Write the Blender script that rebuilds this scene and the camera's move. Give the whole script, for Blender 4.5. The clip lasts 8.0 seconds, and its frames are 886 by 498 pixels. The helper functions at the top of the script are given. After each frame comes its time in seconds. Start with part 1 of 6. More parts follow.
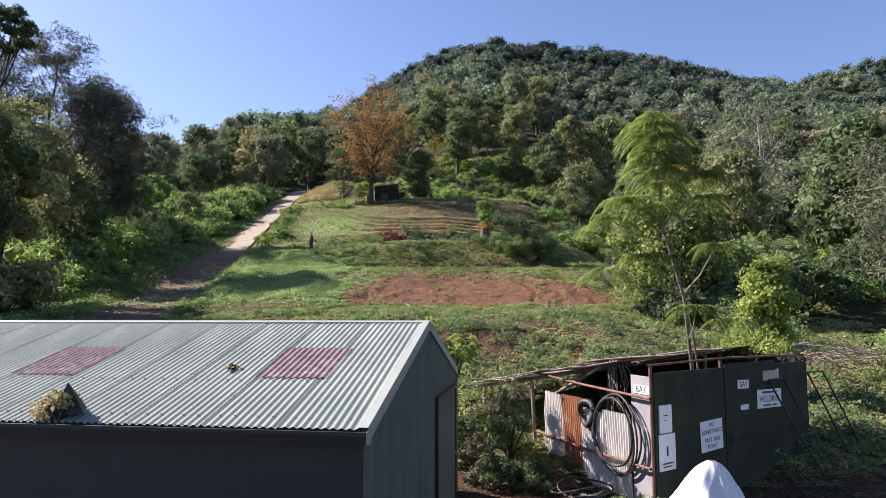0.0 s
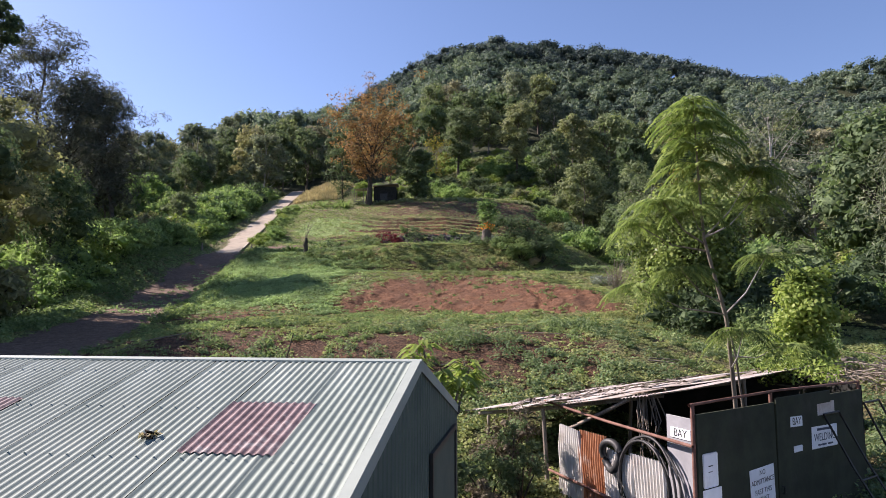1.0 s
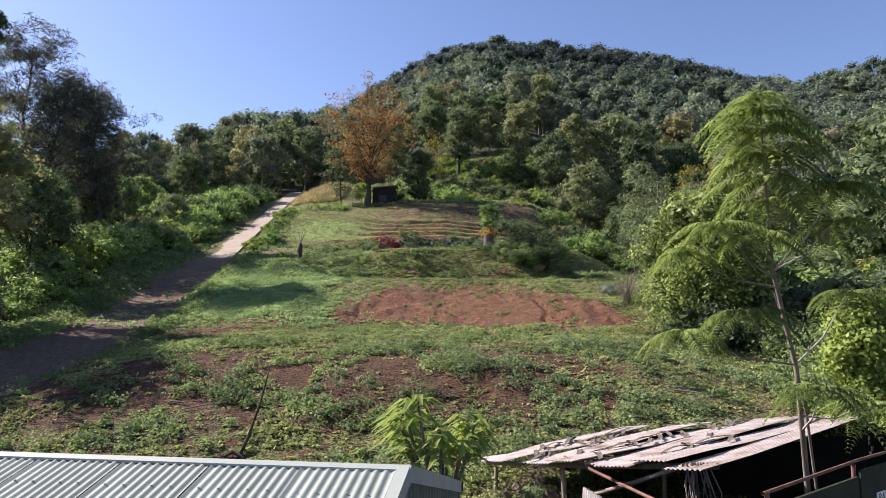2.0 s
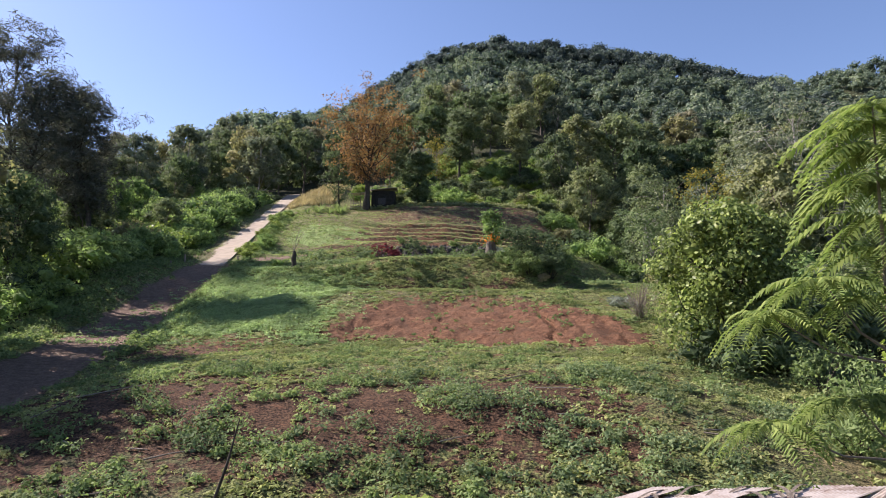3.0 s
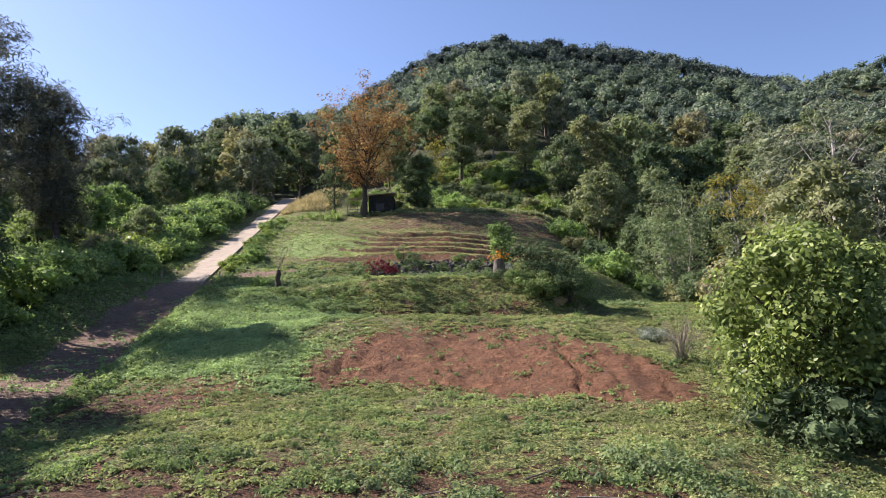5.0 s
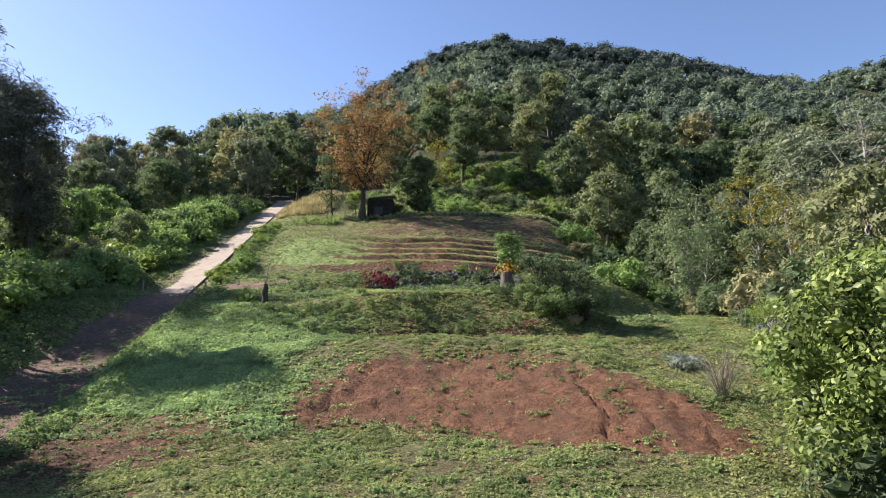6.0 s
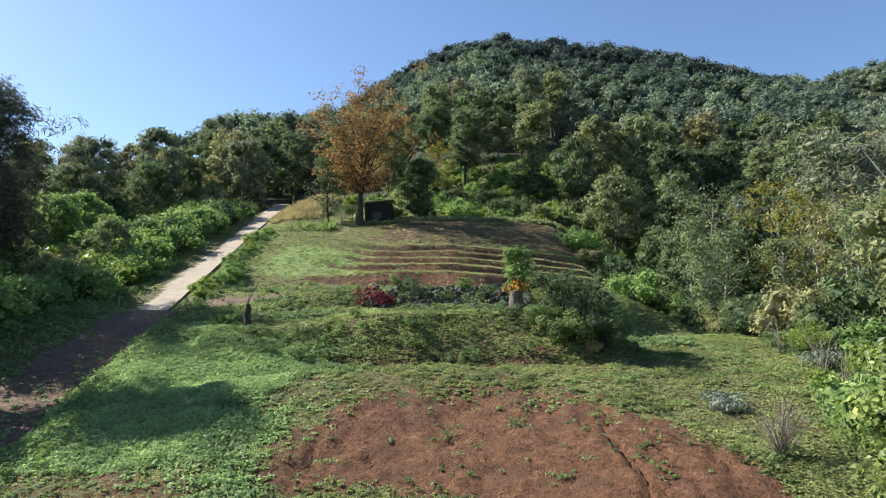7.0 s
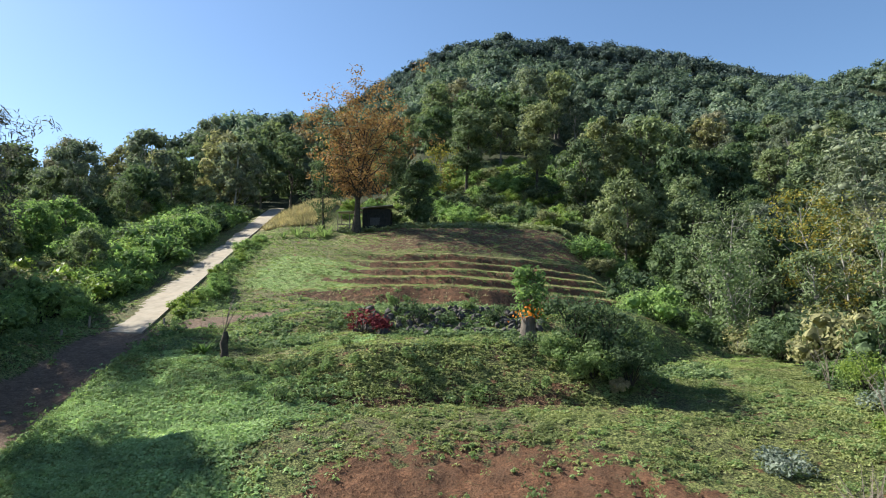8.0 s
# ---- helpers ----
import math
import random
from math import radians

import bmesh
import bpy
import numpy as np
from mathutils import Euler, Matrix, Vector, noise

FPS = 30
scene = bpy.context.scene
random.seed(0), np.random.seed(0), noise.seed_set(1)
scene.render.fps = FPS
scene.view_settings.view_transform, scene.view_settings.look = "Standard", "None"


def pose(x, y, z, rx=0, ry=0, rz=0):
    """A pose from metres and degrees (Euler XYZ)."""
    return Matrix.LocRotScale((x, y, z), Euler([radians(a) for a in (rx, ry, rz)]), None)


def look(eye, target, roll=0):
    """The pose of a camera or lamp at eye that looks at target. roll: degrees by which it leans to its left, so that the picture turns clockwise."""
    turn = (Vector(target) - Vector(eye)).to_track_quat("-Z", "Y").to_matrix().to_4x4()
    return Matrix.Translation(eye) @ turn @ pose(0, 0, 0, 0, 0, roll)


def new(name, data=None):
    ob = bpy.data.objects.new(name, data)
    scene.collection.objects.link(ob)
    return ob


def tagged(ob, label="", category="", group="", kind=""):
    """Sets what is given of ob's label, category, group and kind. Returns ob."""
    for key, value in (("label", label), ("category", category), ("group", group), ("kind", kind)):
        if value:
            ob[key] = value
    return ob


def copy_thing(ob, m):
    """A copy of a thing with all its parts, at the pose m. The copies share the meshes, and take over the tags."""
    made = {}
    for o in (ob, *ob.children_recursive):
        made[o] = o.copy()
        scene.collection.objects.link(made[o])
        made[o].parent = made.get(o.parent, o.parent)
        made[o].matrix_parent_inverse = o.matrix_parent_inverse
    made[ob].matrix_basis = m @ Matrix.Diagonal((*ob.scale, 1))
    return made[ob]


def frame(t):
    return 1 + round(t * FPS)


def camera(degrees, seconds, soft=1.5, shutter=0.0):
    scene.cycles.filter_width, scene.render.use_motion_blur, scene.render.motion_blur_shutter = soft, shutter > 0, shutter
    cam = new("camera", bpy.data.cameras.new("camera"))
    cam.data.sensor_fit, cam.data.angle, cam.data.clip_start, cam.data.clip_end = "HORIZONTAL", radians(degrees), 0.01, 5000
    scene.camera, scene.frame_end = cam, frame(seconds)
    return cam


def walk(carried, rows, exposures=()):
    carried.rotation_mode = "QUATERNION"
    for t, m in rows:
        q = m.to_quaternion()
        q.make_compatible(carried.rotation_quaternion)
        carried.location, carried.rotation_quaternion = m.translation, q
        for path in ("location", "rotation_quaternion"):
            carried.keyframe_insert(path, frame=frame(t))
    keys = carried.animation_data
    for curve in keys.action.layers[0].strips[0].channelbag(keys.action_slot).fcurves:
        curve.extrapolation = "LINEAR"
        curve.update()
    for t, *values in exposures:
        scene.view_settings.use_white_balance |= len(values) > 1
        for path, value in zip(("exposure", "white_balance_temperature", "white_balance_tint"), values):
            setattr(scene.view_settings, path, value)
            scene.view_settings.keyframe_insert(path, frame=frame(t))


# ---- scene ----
cam = camera(68.6, 8.0, 0.6)
EYE, TILT, LEAN, TURN = 3.4, 6.0, 0.0, 0.0
ROWS = [
    (0.0, 0.000, 0.000, 0.000, 0.00, 0.00, 0.00),
    (0.5, 0.034, 1.035, 0.073, 0.03, -0.00, 0.01),
    (1.0, 0.056, 2.033, 0.204, 0.05, -0.01, 0.01),
    (2.5, 0.076, 5.290, 0.935, 0.10, -0.01, 0.03),
    (3.0, 0.081, 6.349, 1.240, 0.12, -0.01, 0.04),
    (3.5, 0.062, 7.529, 1.565, 0.15, -0.01, 0.04),
    (4.0, 0.039, 8.740, 1.854, 0.16, -0.00, 0.05),
    (5.5, -0.092, 13.385, 2.761, 0.22, 0.01, 0.07),
    (6.0, -0.168, 15.299, 3.139, 0.24, 0.01, 0.07),
    (6.5, -0.238, 17.171, 3.531, 0.25, 0.02, 0.08),
    (7.0, -0.286, 19.230, 4.004, 0.27, 0.03, 0.08),
    (7.5, -0.356, 21.172, 4.466, 0.26, 0.04, 0.08),
    (8.0, -0.409, 23.288, 4.992, 0.30, 0.05, 0.08),
]
walk(cam, [(t, pose(0, 0, EYE, TILT, LEAN, TURN) @ pose(x, y, z, 90 + pitch, roll, yaw)) for t, x, y, z, yaw, pitch, roll in ROWS],
     exposures=[(0.0, 1.4, 6500, 26), (1.0, 1.3, 6480, 26), (2.5, 1.3, 6480, 25), (4.0, 1.44, 6500, 24), (5.5, 1.43, 6500, 23), (6.5, 1.38, 6400, 15), (8.0, 1.35, 6300, 6)])

# ---- light ----
SUN_AZ, SUN_EL = radians(-69.0), radians(38.0)  # azimuth measured from +y, clockwise
world = bpy.data.worlds.new("sky")
scene.world = world
world.use_nodes = True
wn, wl = world.node_tree.nodes, world.node_tree.links
sky = wn.new("ShaderNodeTexSky")
sky.sky_type, sky.sun_disc = "NISHITA", False
sky.sun_elevation, sky.sun_rotation = SUN_EL, SUN_AZ
sky.altitude, sky.air_density, sky.dust_density, sky.ozone_density = 300, 1.0, 0.7, 4.0
wn["Background"].inputs["Strength"].default_value = 0.073
wl.new(sky.outputs[0], wn["Background"].inputs["Color"])
sun = new("sun", bpy.data.lights.new("sun", "SUN"))
sun.data.energy, sun.data.angle, sun.data.color = 5.0, radians(0.53), (1.0, 0.94, 0.84)
SUN_WAY = Vector((math.sin(SUN_AZ) * math.cos(SUN_EL), math.cos(SUN_AZ) * math.cos(SUN_EL), math.sin(SUN_EL)))
sun.matrix_world = look(SUN_WAY * 100, (0, 0, 0))

# ---- materials ----
def material(name):
    m = bpy.data.materials.new(name)
    m.use_nodes = True
    return m, m.node_tree.nodes, m.node_tree.links, m.node_tree.nodes["Principled BSDF"]


def mixed(nodes, links, fac, a, b, blend="MIX"):
    n = nodes.new("ShaderNodeMix")
    n.data_type, n.blend_type = "RGBA", blend
    for key, value in ((0, fac), (6, a), (7, b)):
        if isinstance(value, (int, float)):
            n.inputs[key].default_value = value
        elif isinstance(value, tuple):
            n.inputs[key].default_value = (*value, 1)
        else:
            links.new(value, n.inputs[key])
    return n.outputs[2]


def noise_node(nodes, links, scale, detail=4, rough=0.6, coords="Object", stretch=None):
    tc = nodes.new("ShaderNodeTexCoord")
    n = nodes.new("ShaderNodeTexNoise")
    n.inputs["Scale"].default_value, n.inputs["Detail"].default_value, n.inputs["Roughness"].default_value = scale, detail, rough
    out = tc.outputs[coords]
    if stretch:
        mp = nodes.new("ShaderNodeMapping")
        mp.inputs["Scale"].default_value = stretch
        links.new(out, mp.inputs[0])
        out = mp.outputs[0]
    links.new(out, n.inputs["Vector"])
    return n.outputs["Fac"]


def ramp(nodes, links, fac, lo, hi):
    n = nodes.new("ShaderNodeMapRange")
    n.inputs[1].default_value, n.inputs[2].default_value = lo, hi
    n.interpolation_type = "SMOOTHSTEP"
    links.new(fac, n.inputs[0])
    return n.outputs[0]


def plain(name, a, b, scale=3.0, rough=0.7, metal=0.0, bump=0.3, dist=0.01, grime=None, stretch=None, coords="Object"):
    """A surface of two tones, with fine relief, and grime in patches."""
    m, n, l, p = material(name)
    f1 = ramp(n, l, noise_node(n, l, scale, 5, 0.65, coords, stretch), 0.3, 0.7)
    col = mixed(n, l, f1, a, b)
    if grime:
        f2 = ramp(n, l, noise_node(n, l, scale * 0.35, 6, 0.7, coords), 0.52, 0.72)
        col = mixed(n, l, f2, col, grime)
    l.new(col, p.inputs["Base Color"])
    p.inputs["Roughness"].default_value, p.inputs["Metallic"].default_value = rough, metal
    p.inputs["Specular IOR Level"].default_value = 0.15 if rough > 0.74 else 0.4
    bp = n.new("ShaderNodeBump")
    bp.inputs["Strength"].default_value, bp.inputs["Distance"].default_value = bump, dist
    l.new(noise_node(n, l, scale * 8, 4, 0.6, coords, stretch), bp.inputs["Height"])
    l.new(bp.outputs[0], p.inputs["Normal"])
    return m


def leafy(name, a, b, c=None, translucent=0.42, rough=0.75, patch=0.35, deep=0.62, by_plant=0.0, by_tree=False, grain=0.0):
    """Foliage: tone by leaf and by plant, with light that passes through."""
    m, n, l, p = material(name)
    oi, geo = n.new("ShaderNodeObjectInfo"), n.new("ShaderNodeNewGeometry")
    col = mixed(n, l, geo.outputs["Random Per Island"], a, b)
    if c:
        col = mixed(n, l, ramp(n, l, oi.outputs["Random"], 0.45, 1.0), col, c)
    dark = mixed(n, l, ramp(n, l, noise_node(n, l, patch, 3), 0.34, 0.66), (deep, deep * 1.06, deep * 1.2), (1.12, 1.12, 1.22))
    col = mixed(n, l, 1.0, col, dark, "MULTIPLY")
    if by_plant or by_tree:
        own = oi.outputs["Random"]
        if by_tree:
            at = n.new("ShaderNodeAttribute")
            at.attribute_name = "tone"
            own = at.outputs["Fac"]
        v = by_plant or 0.42
        tone = mixed(n, l, own, (1 - 1.1 * v, 1 - v, 1 - 0.75 * v), (1 + 1.1 * v, 1 + 0.9 * v, 1 + 0.8 * v))
        col = mixed(n, l, 1.0, col, tone, "MULTIPLY")
    if grain:
        g = noise_node(n, l, grain, 3, 0.7)
        col = mixed(n, l, 1.0, col, mixed(n, l, ramp(n, l, g, 0.36, 0.64), (0.7, 0.72, 0.76), (1.32, 1.3, 1.26)), "MULTIPLY")
    l.new(col, p.inputs["Base Color"])
    p.inputs["Roughness"].default_value = rough
    p.inputs["Specular IOR Level"].default_value = 0.12
    tr, mx = n.new("ShaderNodeBsdfTranslucent"), n.new("ShaderNodeMixShader")
    l.new(mixed(n, l, 1.0, col, (1.02, 1.1, 0.8), "MULTIPLY"), tr.inputs["Color"])
    mx.inputs[0].default_value = translucent
    l.new(p.outputs[0], mx.inputs[1])
    l.new(tr.outputs[0], mx.inputs[2])
    l.new(mx.outputs[0], n["Material Output"].inputs["Surface"])
    return m


def ground_material():
    """Turf, weeds, bare earth, red clay, packed track and forest litter, by the masks on the ground."""
    m, n, l, p = material("ground_soil_and_turf")
    def mask(name):
        a = n.new("ShaderNodeAttribute")
        a.attribute_name = name
        return a.outputs["Fac"]
    def sharp(name, noise, width=0.12, ragged=0.9):
        """The mask with a ragged edge."""
        add = n.new("ShaderNodeMath")
        add.operation = "MULTIPLY_ADD"
        l.new(noise, add.inputs[0])
        add.inputs[1].default_value = ragged
        add.inputs[2].default_value = -0.5 * ragged
        s = n.new("ShaderNodeMath")
        l.new(mask(name), s.inputs[0])
        l.new(add.outputs[0], s.inputs[1])
        return ramp(n, l, s.outputs[0], 0.5 - width, 0.5 + width)
    fine = noise_node(n, l, 3.5, 6, 0.7)
    mid = noise_node(n, l, 0.7, 6, 0.65)
    big = noise_node(n, l, 0.14, 4, 0.6)
    grain = noise_node(n, l, 14, 4, 0.7)
    torn = ramp(n, l, noise_node(n, l, 1.7, 7, 0.72), 0.33, 0.67)
    turf = mixed(n, l, ramp(n, l, fine, 0.4, 0.6), (0.09, 0.115, 0.036), (0.22, 0.24, 0.085))
    turf = mixed(n, l, ramp(n, l, big, 0.4, 0.65), turf, (0.14, 0.14, 0.065))
    turf = mixed(n, l, ramp(n, l, mid, 0.53, 0.72), turf, (0.115, 0.085, 0.055))
    lush = mixed(n, l, ramp(n, l, fine, 0.3, 0.7), (0.15, 0.225, 0.07), (0.25, 0.33, 0.115))
    earth = mixed(n, l, ramp(n, l, fine, 0.3, 0.7), (0.07, 0.04, 0.024), (0.14, 0.082, 0.05))
    clay = mixed(n, l, ramp(n, l, fine, 0.35, 0.65), (0.132, 0.068, 0.038), (0.24, 0.128, 0.073))
    clay = mixed(n, l, ramp(n, l, mid, 0.48, 0.62), clay, (0.17, 0.095, 0.056))
    track = mixed(n, l, ramp(n, l, fine, 0.3, 0.7), (0.145, 0.1, 0.071), (0.255, 0.182, 0.132))
    straw = mixed(n, l, ramp(n, l, fine, 0.3, 0.7), (0.2, 0.17, 0.08), (0.3, 0.25, 0.13))
    # Litter is coloured very dark so gaps between the trees read as shade.
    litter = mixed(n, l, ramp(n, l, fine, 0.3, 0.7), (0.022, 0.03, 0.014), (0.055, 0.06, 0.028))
    clay = mixed(n, l, 1.0, clay, mixed(n, l, ramp(n, l, noise_node(n, l, 1.3, 7, 0.75), 0.35, 0.65), (0.78, 0.78, 0.8), (1.1, 1.06, 1.04)), "MULTIPLY")
    col = mixed(n, l, sharp("lush", mid), turf, lush)
    col = mixed(n, l, sharp("straw", mid), col, straw)
    col = mixed(n, l, sharp("earth", torn, 0.14), col, earth)
    col = mixed(n, l, sharp("clay", torn, 0.16, 1.3), col, clay)
    col = mixed(n, l, sharp("track", fine, 0.08), col, track)
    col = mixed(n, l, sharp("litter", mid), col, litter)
    speck = mixed(n, l, ramp(n, l, grain, 0.39, 0.61), (0.42, 0.44, 0.46), (1.5, 1.47, 1.42))
    calm = mixed(n, l, ramp(n, l, grain, 0.36, 0.64), (0.78, 0.78, 0.8), (1.16, 1.15, 1.14))
    soil = n.new("ShaderNodeMath")
    soil.operation = "MAXIMUM"
    l.new(sharp("clay", torn, 0.16, 1.3), soil.inputs[0])
    l.new(sharp("track", fine, 0.08), soil.inputs[1])
    speck = mixed(n, l, soil.outputs[0], speck, calm)
    l.new(mixed(n, l, 1.0, col, speck, "MULTIPLY"), p.inputs["Base Color"])
    p.inputs["Roughness"].default_value = 0.95
    p.inputs["Specular IOR Level"].default_value = 0.15
    b1, b2 = n.new("ShaderNodeBump"), n.new("ShaderNodeBump")
    b1.inputs["Strength"].default_value, b1.inputs["Distance"].default_value = 0.9, 0.2
    b2.inputs["Strength"].default_value, b2.inputs["Distance"].default_value = 0.8, 0.05
    l.new(fine, b1.inputs["Height"])
    l.new(grain, b2.inputs["Height"])
    l.new(b1.outputs[0], b2.inputs["Normal"])
    l.new(b2.outputs[0], p.inputs["Normal"])
    return m


GROUND = ground_material()
CONCRETE = plain("pale_concrete", (0.25, 0.21, 0.16), (0.33, 0.285, 0.225), 1.2, 0.9, 0, 0.4, 0.02, (0.34, 0.28, 0.21))
ROOF_GREEN = plain("pale_green_roof_steel", (0.155, 0.195, 0.168), (0.22, 0.258, 0.222), 1.5, 0.72, 0.0, 0.15, 0.003, (0.28, 0.33, 0.29))
FLASHING = plain("pale_green_flashing", (0.24, 0.275, 0.24), (0.28, 0.315, 0.275), 2.0, 0.62, 0, 0.1, 0.003)
SKYLIGHT = plain("faded_red_skylight_sheet", (0.1, 0.062, 0.062), (0.2, 0.14, 0.135), 9, 0.6, 0, 0.2, 0.003, (0.29, 0.27, 0.25))
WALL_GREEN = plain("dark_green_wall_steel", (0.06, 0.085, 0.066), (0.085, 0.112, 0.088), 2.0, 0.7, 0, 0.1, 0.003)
# Front wall steel with the wall's shade put into its dark colour.
WALL_FRONT = plain("shade_darkened_wall_steel", (0.016, 0.023, 0.027), (0.022, 0.029, 0.033), 2.0, 0.5, 0, 0.1, 0.003)
PLATE = plain("dark_olive_steel_plate", (0.024, 0.028, 0.018), (0.042, 0.048, 0.03), 1.6, 0.76, 0.0, 0.2, 0.004, (0.05, 0.045, 0.04))
IRON_WHITE = plain("weathered_white_iron", (0.5, 0.48, 0.44), (0.66, 0.64, 0.6), 2.5, 0.6, 0.0, 0.2, 0.004, (0.33, 0.27, 0.22), (6, 6, 0.7))
IRON_GREY = plain("dull_grey_sheet", (0.2, 0.2, 0.21), (0.27, 0.27, 0.28), 2.5, 0.6, 0.0, 0.2, 0.004, (0.16, 0.15, 0.14))
IRON_RUST = plain("rusted_iron", (0.26, 0.1, 0.045), (0.4, 0.2, 0.11), 3.0, 0.8, 0.0, 0.3, 0.004, (0.5, 0.42, 0.36), (5, 5, 0.7))
IRON_OLD = plain("old_roofing_iron", (0.36, 0.3, 0.255), (0.52, 0.475, 0.435), 3.2, 0.75, 0.0, 0.3, 0.006, (0.2, 0.14, 0.1))
RUST_BAR = plain("rusty_pipe", (0.12, 0.06, 0.045), (0.2, 0.11, 0.085), 6, 0.75, 0.0, 0.3, 0.003)
RUBBER = plain("black_rubber", (0.018, 0.018, 0.018), (0.03, 0.03, 0.03), 5, 0.55, 0, 0.2, 0.002)
BLACK_STEEL = plain("black_painted_steel", (0.012, 0.012, 0.012), (0.03, 0.028, 0.025), 5, 0.5, 0, 0.2, 0.002)
SIGN_WHITE = plain("white_sign_paint", (0.66, 0.68, 0.7), (0.76, 0.77, 0.78), 3, 0.5, 0, 0.1, 0.002, (0.55, 0.55, 0.53))
INK_BLUE = plain("dark_blue_lettering", (0.02, 0.035, 0.07), (0.03, 0.05, 0.09), 9, 0.5)
INK_BLACK = plain("black_lettering", (0.015, 0.015, 0.016), (0.03, 0.03, 0.03), 9, 0.5)
TARP = plain("white_tarpaulin", (0.5, 0.52, 0.55), (0.68, 0.69, 0.71), 3, 0.5, 0, 0.3, 0.01)
TIMBER = plain("grey_weathered_timber", (0.16, 0.13, 0.1), (0.28, 0.24, 0.2), 4, 0.9, 0, 0.5, 0.01, None, (8, 8, 0.6))
DARK_HUT = plain("dark_boards_and_interior_shade", (0.012, 0.013, 0.012), (0.028, 0.027, 0.024), 3, 0.8, 0, 0.3, 0.01)
BARK = plain("grey_brown_bark", (0.09, 0.075, 0.06), (0.19, 0.165, 0.14), 3, 0.95, 0, 0.8, 0.03, None, (3, 3, 0.5))
BARK_PALE = plain("pale_gum_bark", (0.25, 0.23, 0.2), (0.4, 0.375, 0.34), 1.5, 0.8, 0, 0.4, 0.02, (0.2, 0.17, 0.14), (3, 3, 0.6))
BARK_MID = plain("grey_tan_bark", (0.13, 0.11, 0.088), (0.22, 0.19, 0.155), 3, 0.9, 0, 0.5, 0.01, None, (4, 4, 0.5))
BARK_DARK = plain("dark_bark", (0.035, 0.03, 0.024), (0.08, 0.07, 0.055), 4, 0.95, 0, 0.8, 0.02)
CLOD = plain("red_earth_clods", (0.08, 0.043, 0.024), (0.16, 0.088, 0.05), 4, 0.95, 0, 0.6, 0.02)
ROCK = plain("dark_field_stone", (0.035, 0.033, 0.031), (0.11, 0.1, 0.09), 2.5, 0.9, 0, 0.7, 0.03)
L_GUM = leafy("gum_leaves", (0.135, 0.178, 0.075), (0.235, 0.275, 0.12), (0.22, 0.215, 0.1), 0.34, by_plant=0.34, grain=2.0)
L_GUM_GREY = leafy("grey_green_gum_leaves", (0.16, 0.188, 0.108), (0.255, 0.282, 0.165), (0.2, 0.192, 0.12), 0.36, by_plant=0.28, grain=2.0)
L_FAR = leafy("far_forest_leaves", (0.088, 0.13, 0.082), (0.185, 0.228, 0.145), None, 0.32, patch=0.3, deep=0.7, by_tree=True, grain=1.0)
# Darker, bluer copy of the far leaves: the hilltop's shade is in the colour.
L_HILLTOP = leafy("shaded_hilltop_leaves", (0.05, 0.076, 0.062), (0.12, 0.152, 0.122), None, 0.3, patch=0.3, deep=0.7, by_tree=True, grain=1.0)
L_DARK = leafy("dark_green_leaves", (0.075, 0.115, 0.048), (0.14, 0.188, 0.085), None, 0.34, by_plant=0.25, grain=2.0)
L_LUSH = leafy("fresh_green_leaves", (0.17, 0.27, 0.075), (0.31, 0.42, 0.13), (0.2, 0.27, 0.095), 0.48, by_plant=0.3, grain=2.4)
L_LIME = leafy("yellow_green_leaves", (0.17, 0.25, 0.045), (0.34, 0.4, 0.095), None, 0.42, 0.45)
L_ROUND = leafy("glossy_green_leaves", (0.11, 0.16, 0.045), (0.32, 0.385, 0.11), None, 0.38, 0.4, 0.9, 0.42)
L_FROND = leafy("feathery_yellow_green_leaves", (0.105, 0.16, 0.042), (0.265, 0.325, 0.09), None, 0.44)
L_ORANGE = leafy("orange_autumn_leaves", (0.24, 0.125, 0.055), (0.43, 0.26, 0.1), None, 0.3)
L_YELLOW = leafy("yellowing_leaves", (0.3, 0.22, 0.04), (0.16, 0.19, 0.05), None, 0.35)
L_STRAW = leafy("dry_straw", (0.33, 0.265, 0.135), (0.5, 0.415, 0.22), None, 0.32)
L_RED = leafy("dark_red_leaves", (0.13, 0.02, 0.03), (0.25, 0.05, 0.05), None, 0.3)
L_CASUARINA = leafy("dark_feathery_needles", (0.07, 0.08, 0.06), (0.15, 0.15, 0.115), None, 0.34)
L_TURF = leafy("turf_blades", (0.17, 0.2, 0.065), (0.38, 0.4, 0.155), None, 0.4)
L_WEED = leafy("weed_leaves", (0.14, 0.205, 0.07), (0.28, 0.35, 0.13), None, 0.4)
L_NETTLE = leafy("nettle_leaves", (0.11, 0.165, 0.07), (0.24, 0.295, 0.13), None, 0.38)
L_GRASS = leafy("short_green_grass", (0.19, 0.26, 0.075), (0.31, 0.37, 0.125), None, 0.4)
L_HERB = leafy("pale_rough_herbage", (0.2, 0.235, 0.1), (0.37, 0.385, 0.18), None, 0.4)
L_DRYVINE = leafy("dry_vine_leaves", (0.1, 0.08, 0.05), (0.2, 0.165, 0.1), None, 0.2)
L_CREEP = leafy("pale_creeping_leaves", (0.24, 0.345, 0.125), (0.42, 0.525, 0.235), None, 0.43)
L_GREY = leafy("silver_grey_leaves", (0.15, 0.18, 0.12), (0.29, 0.32, 0.235), None, 0.2)

# ---- helpers of this scene ----

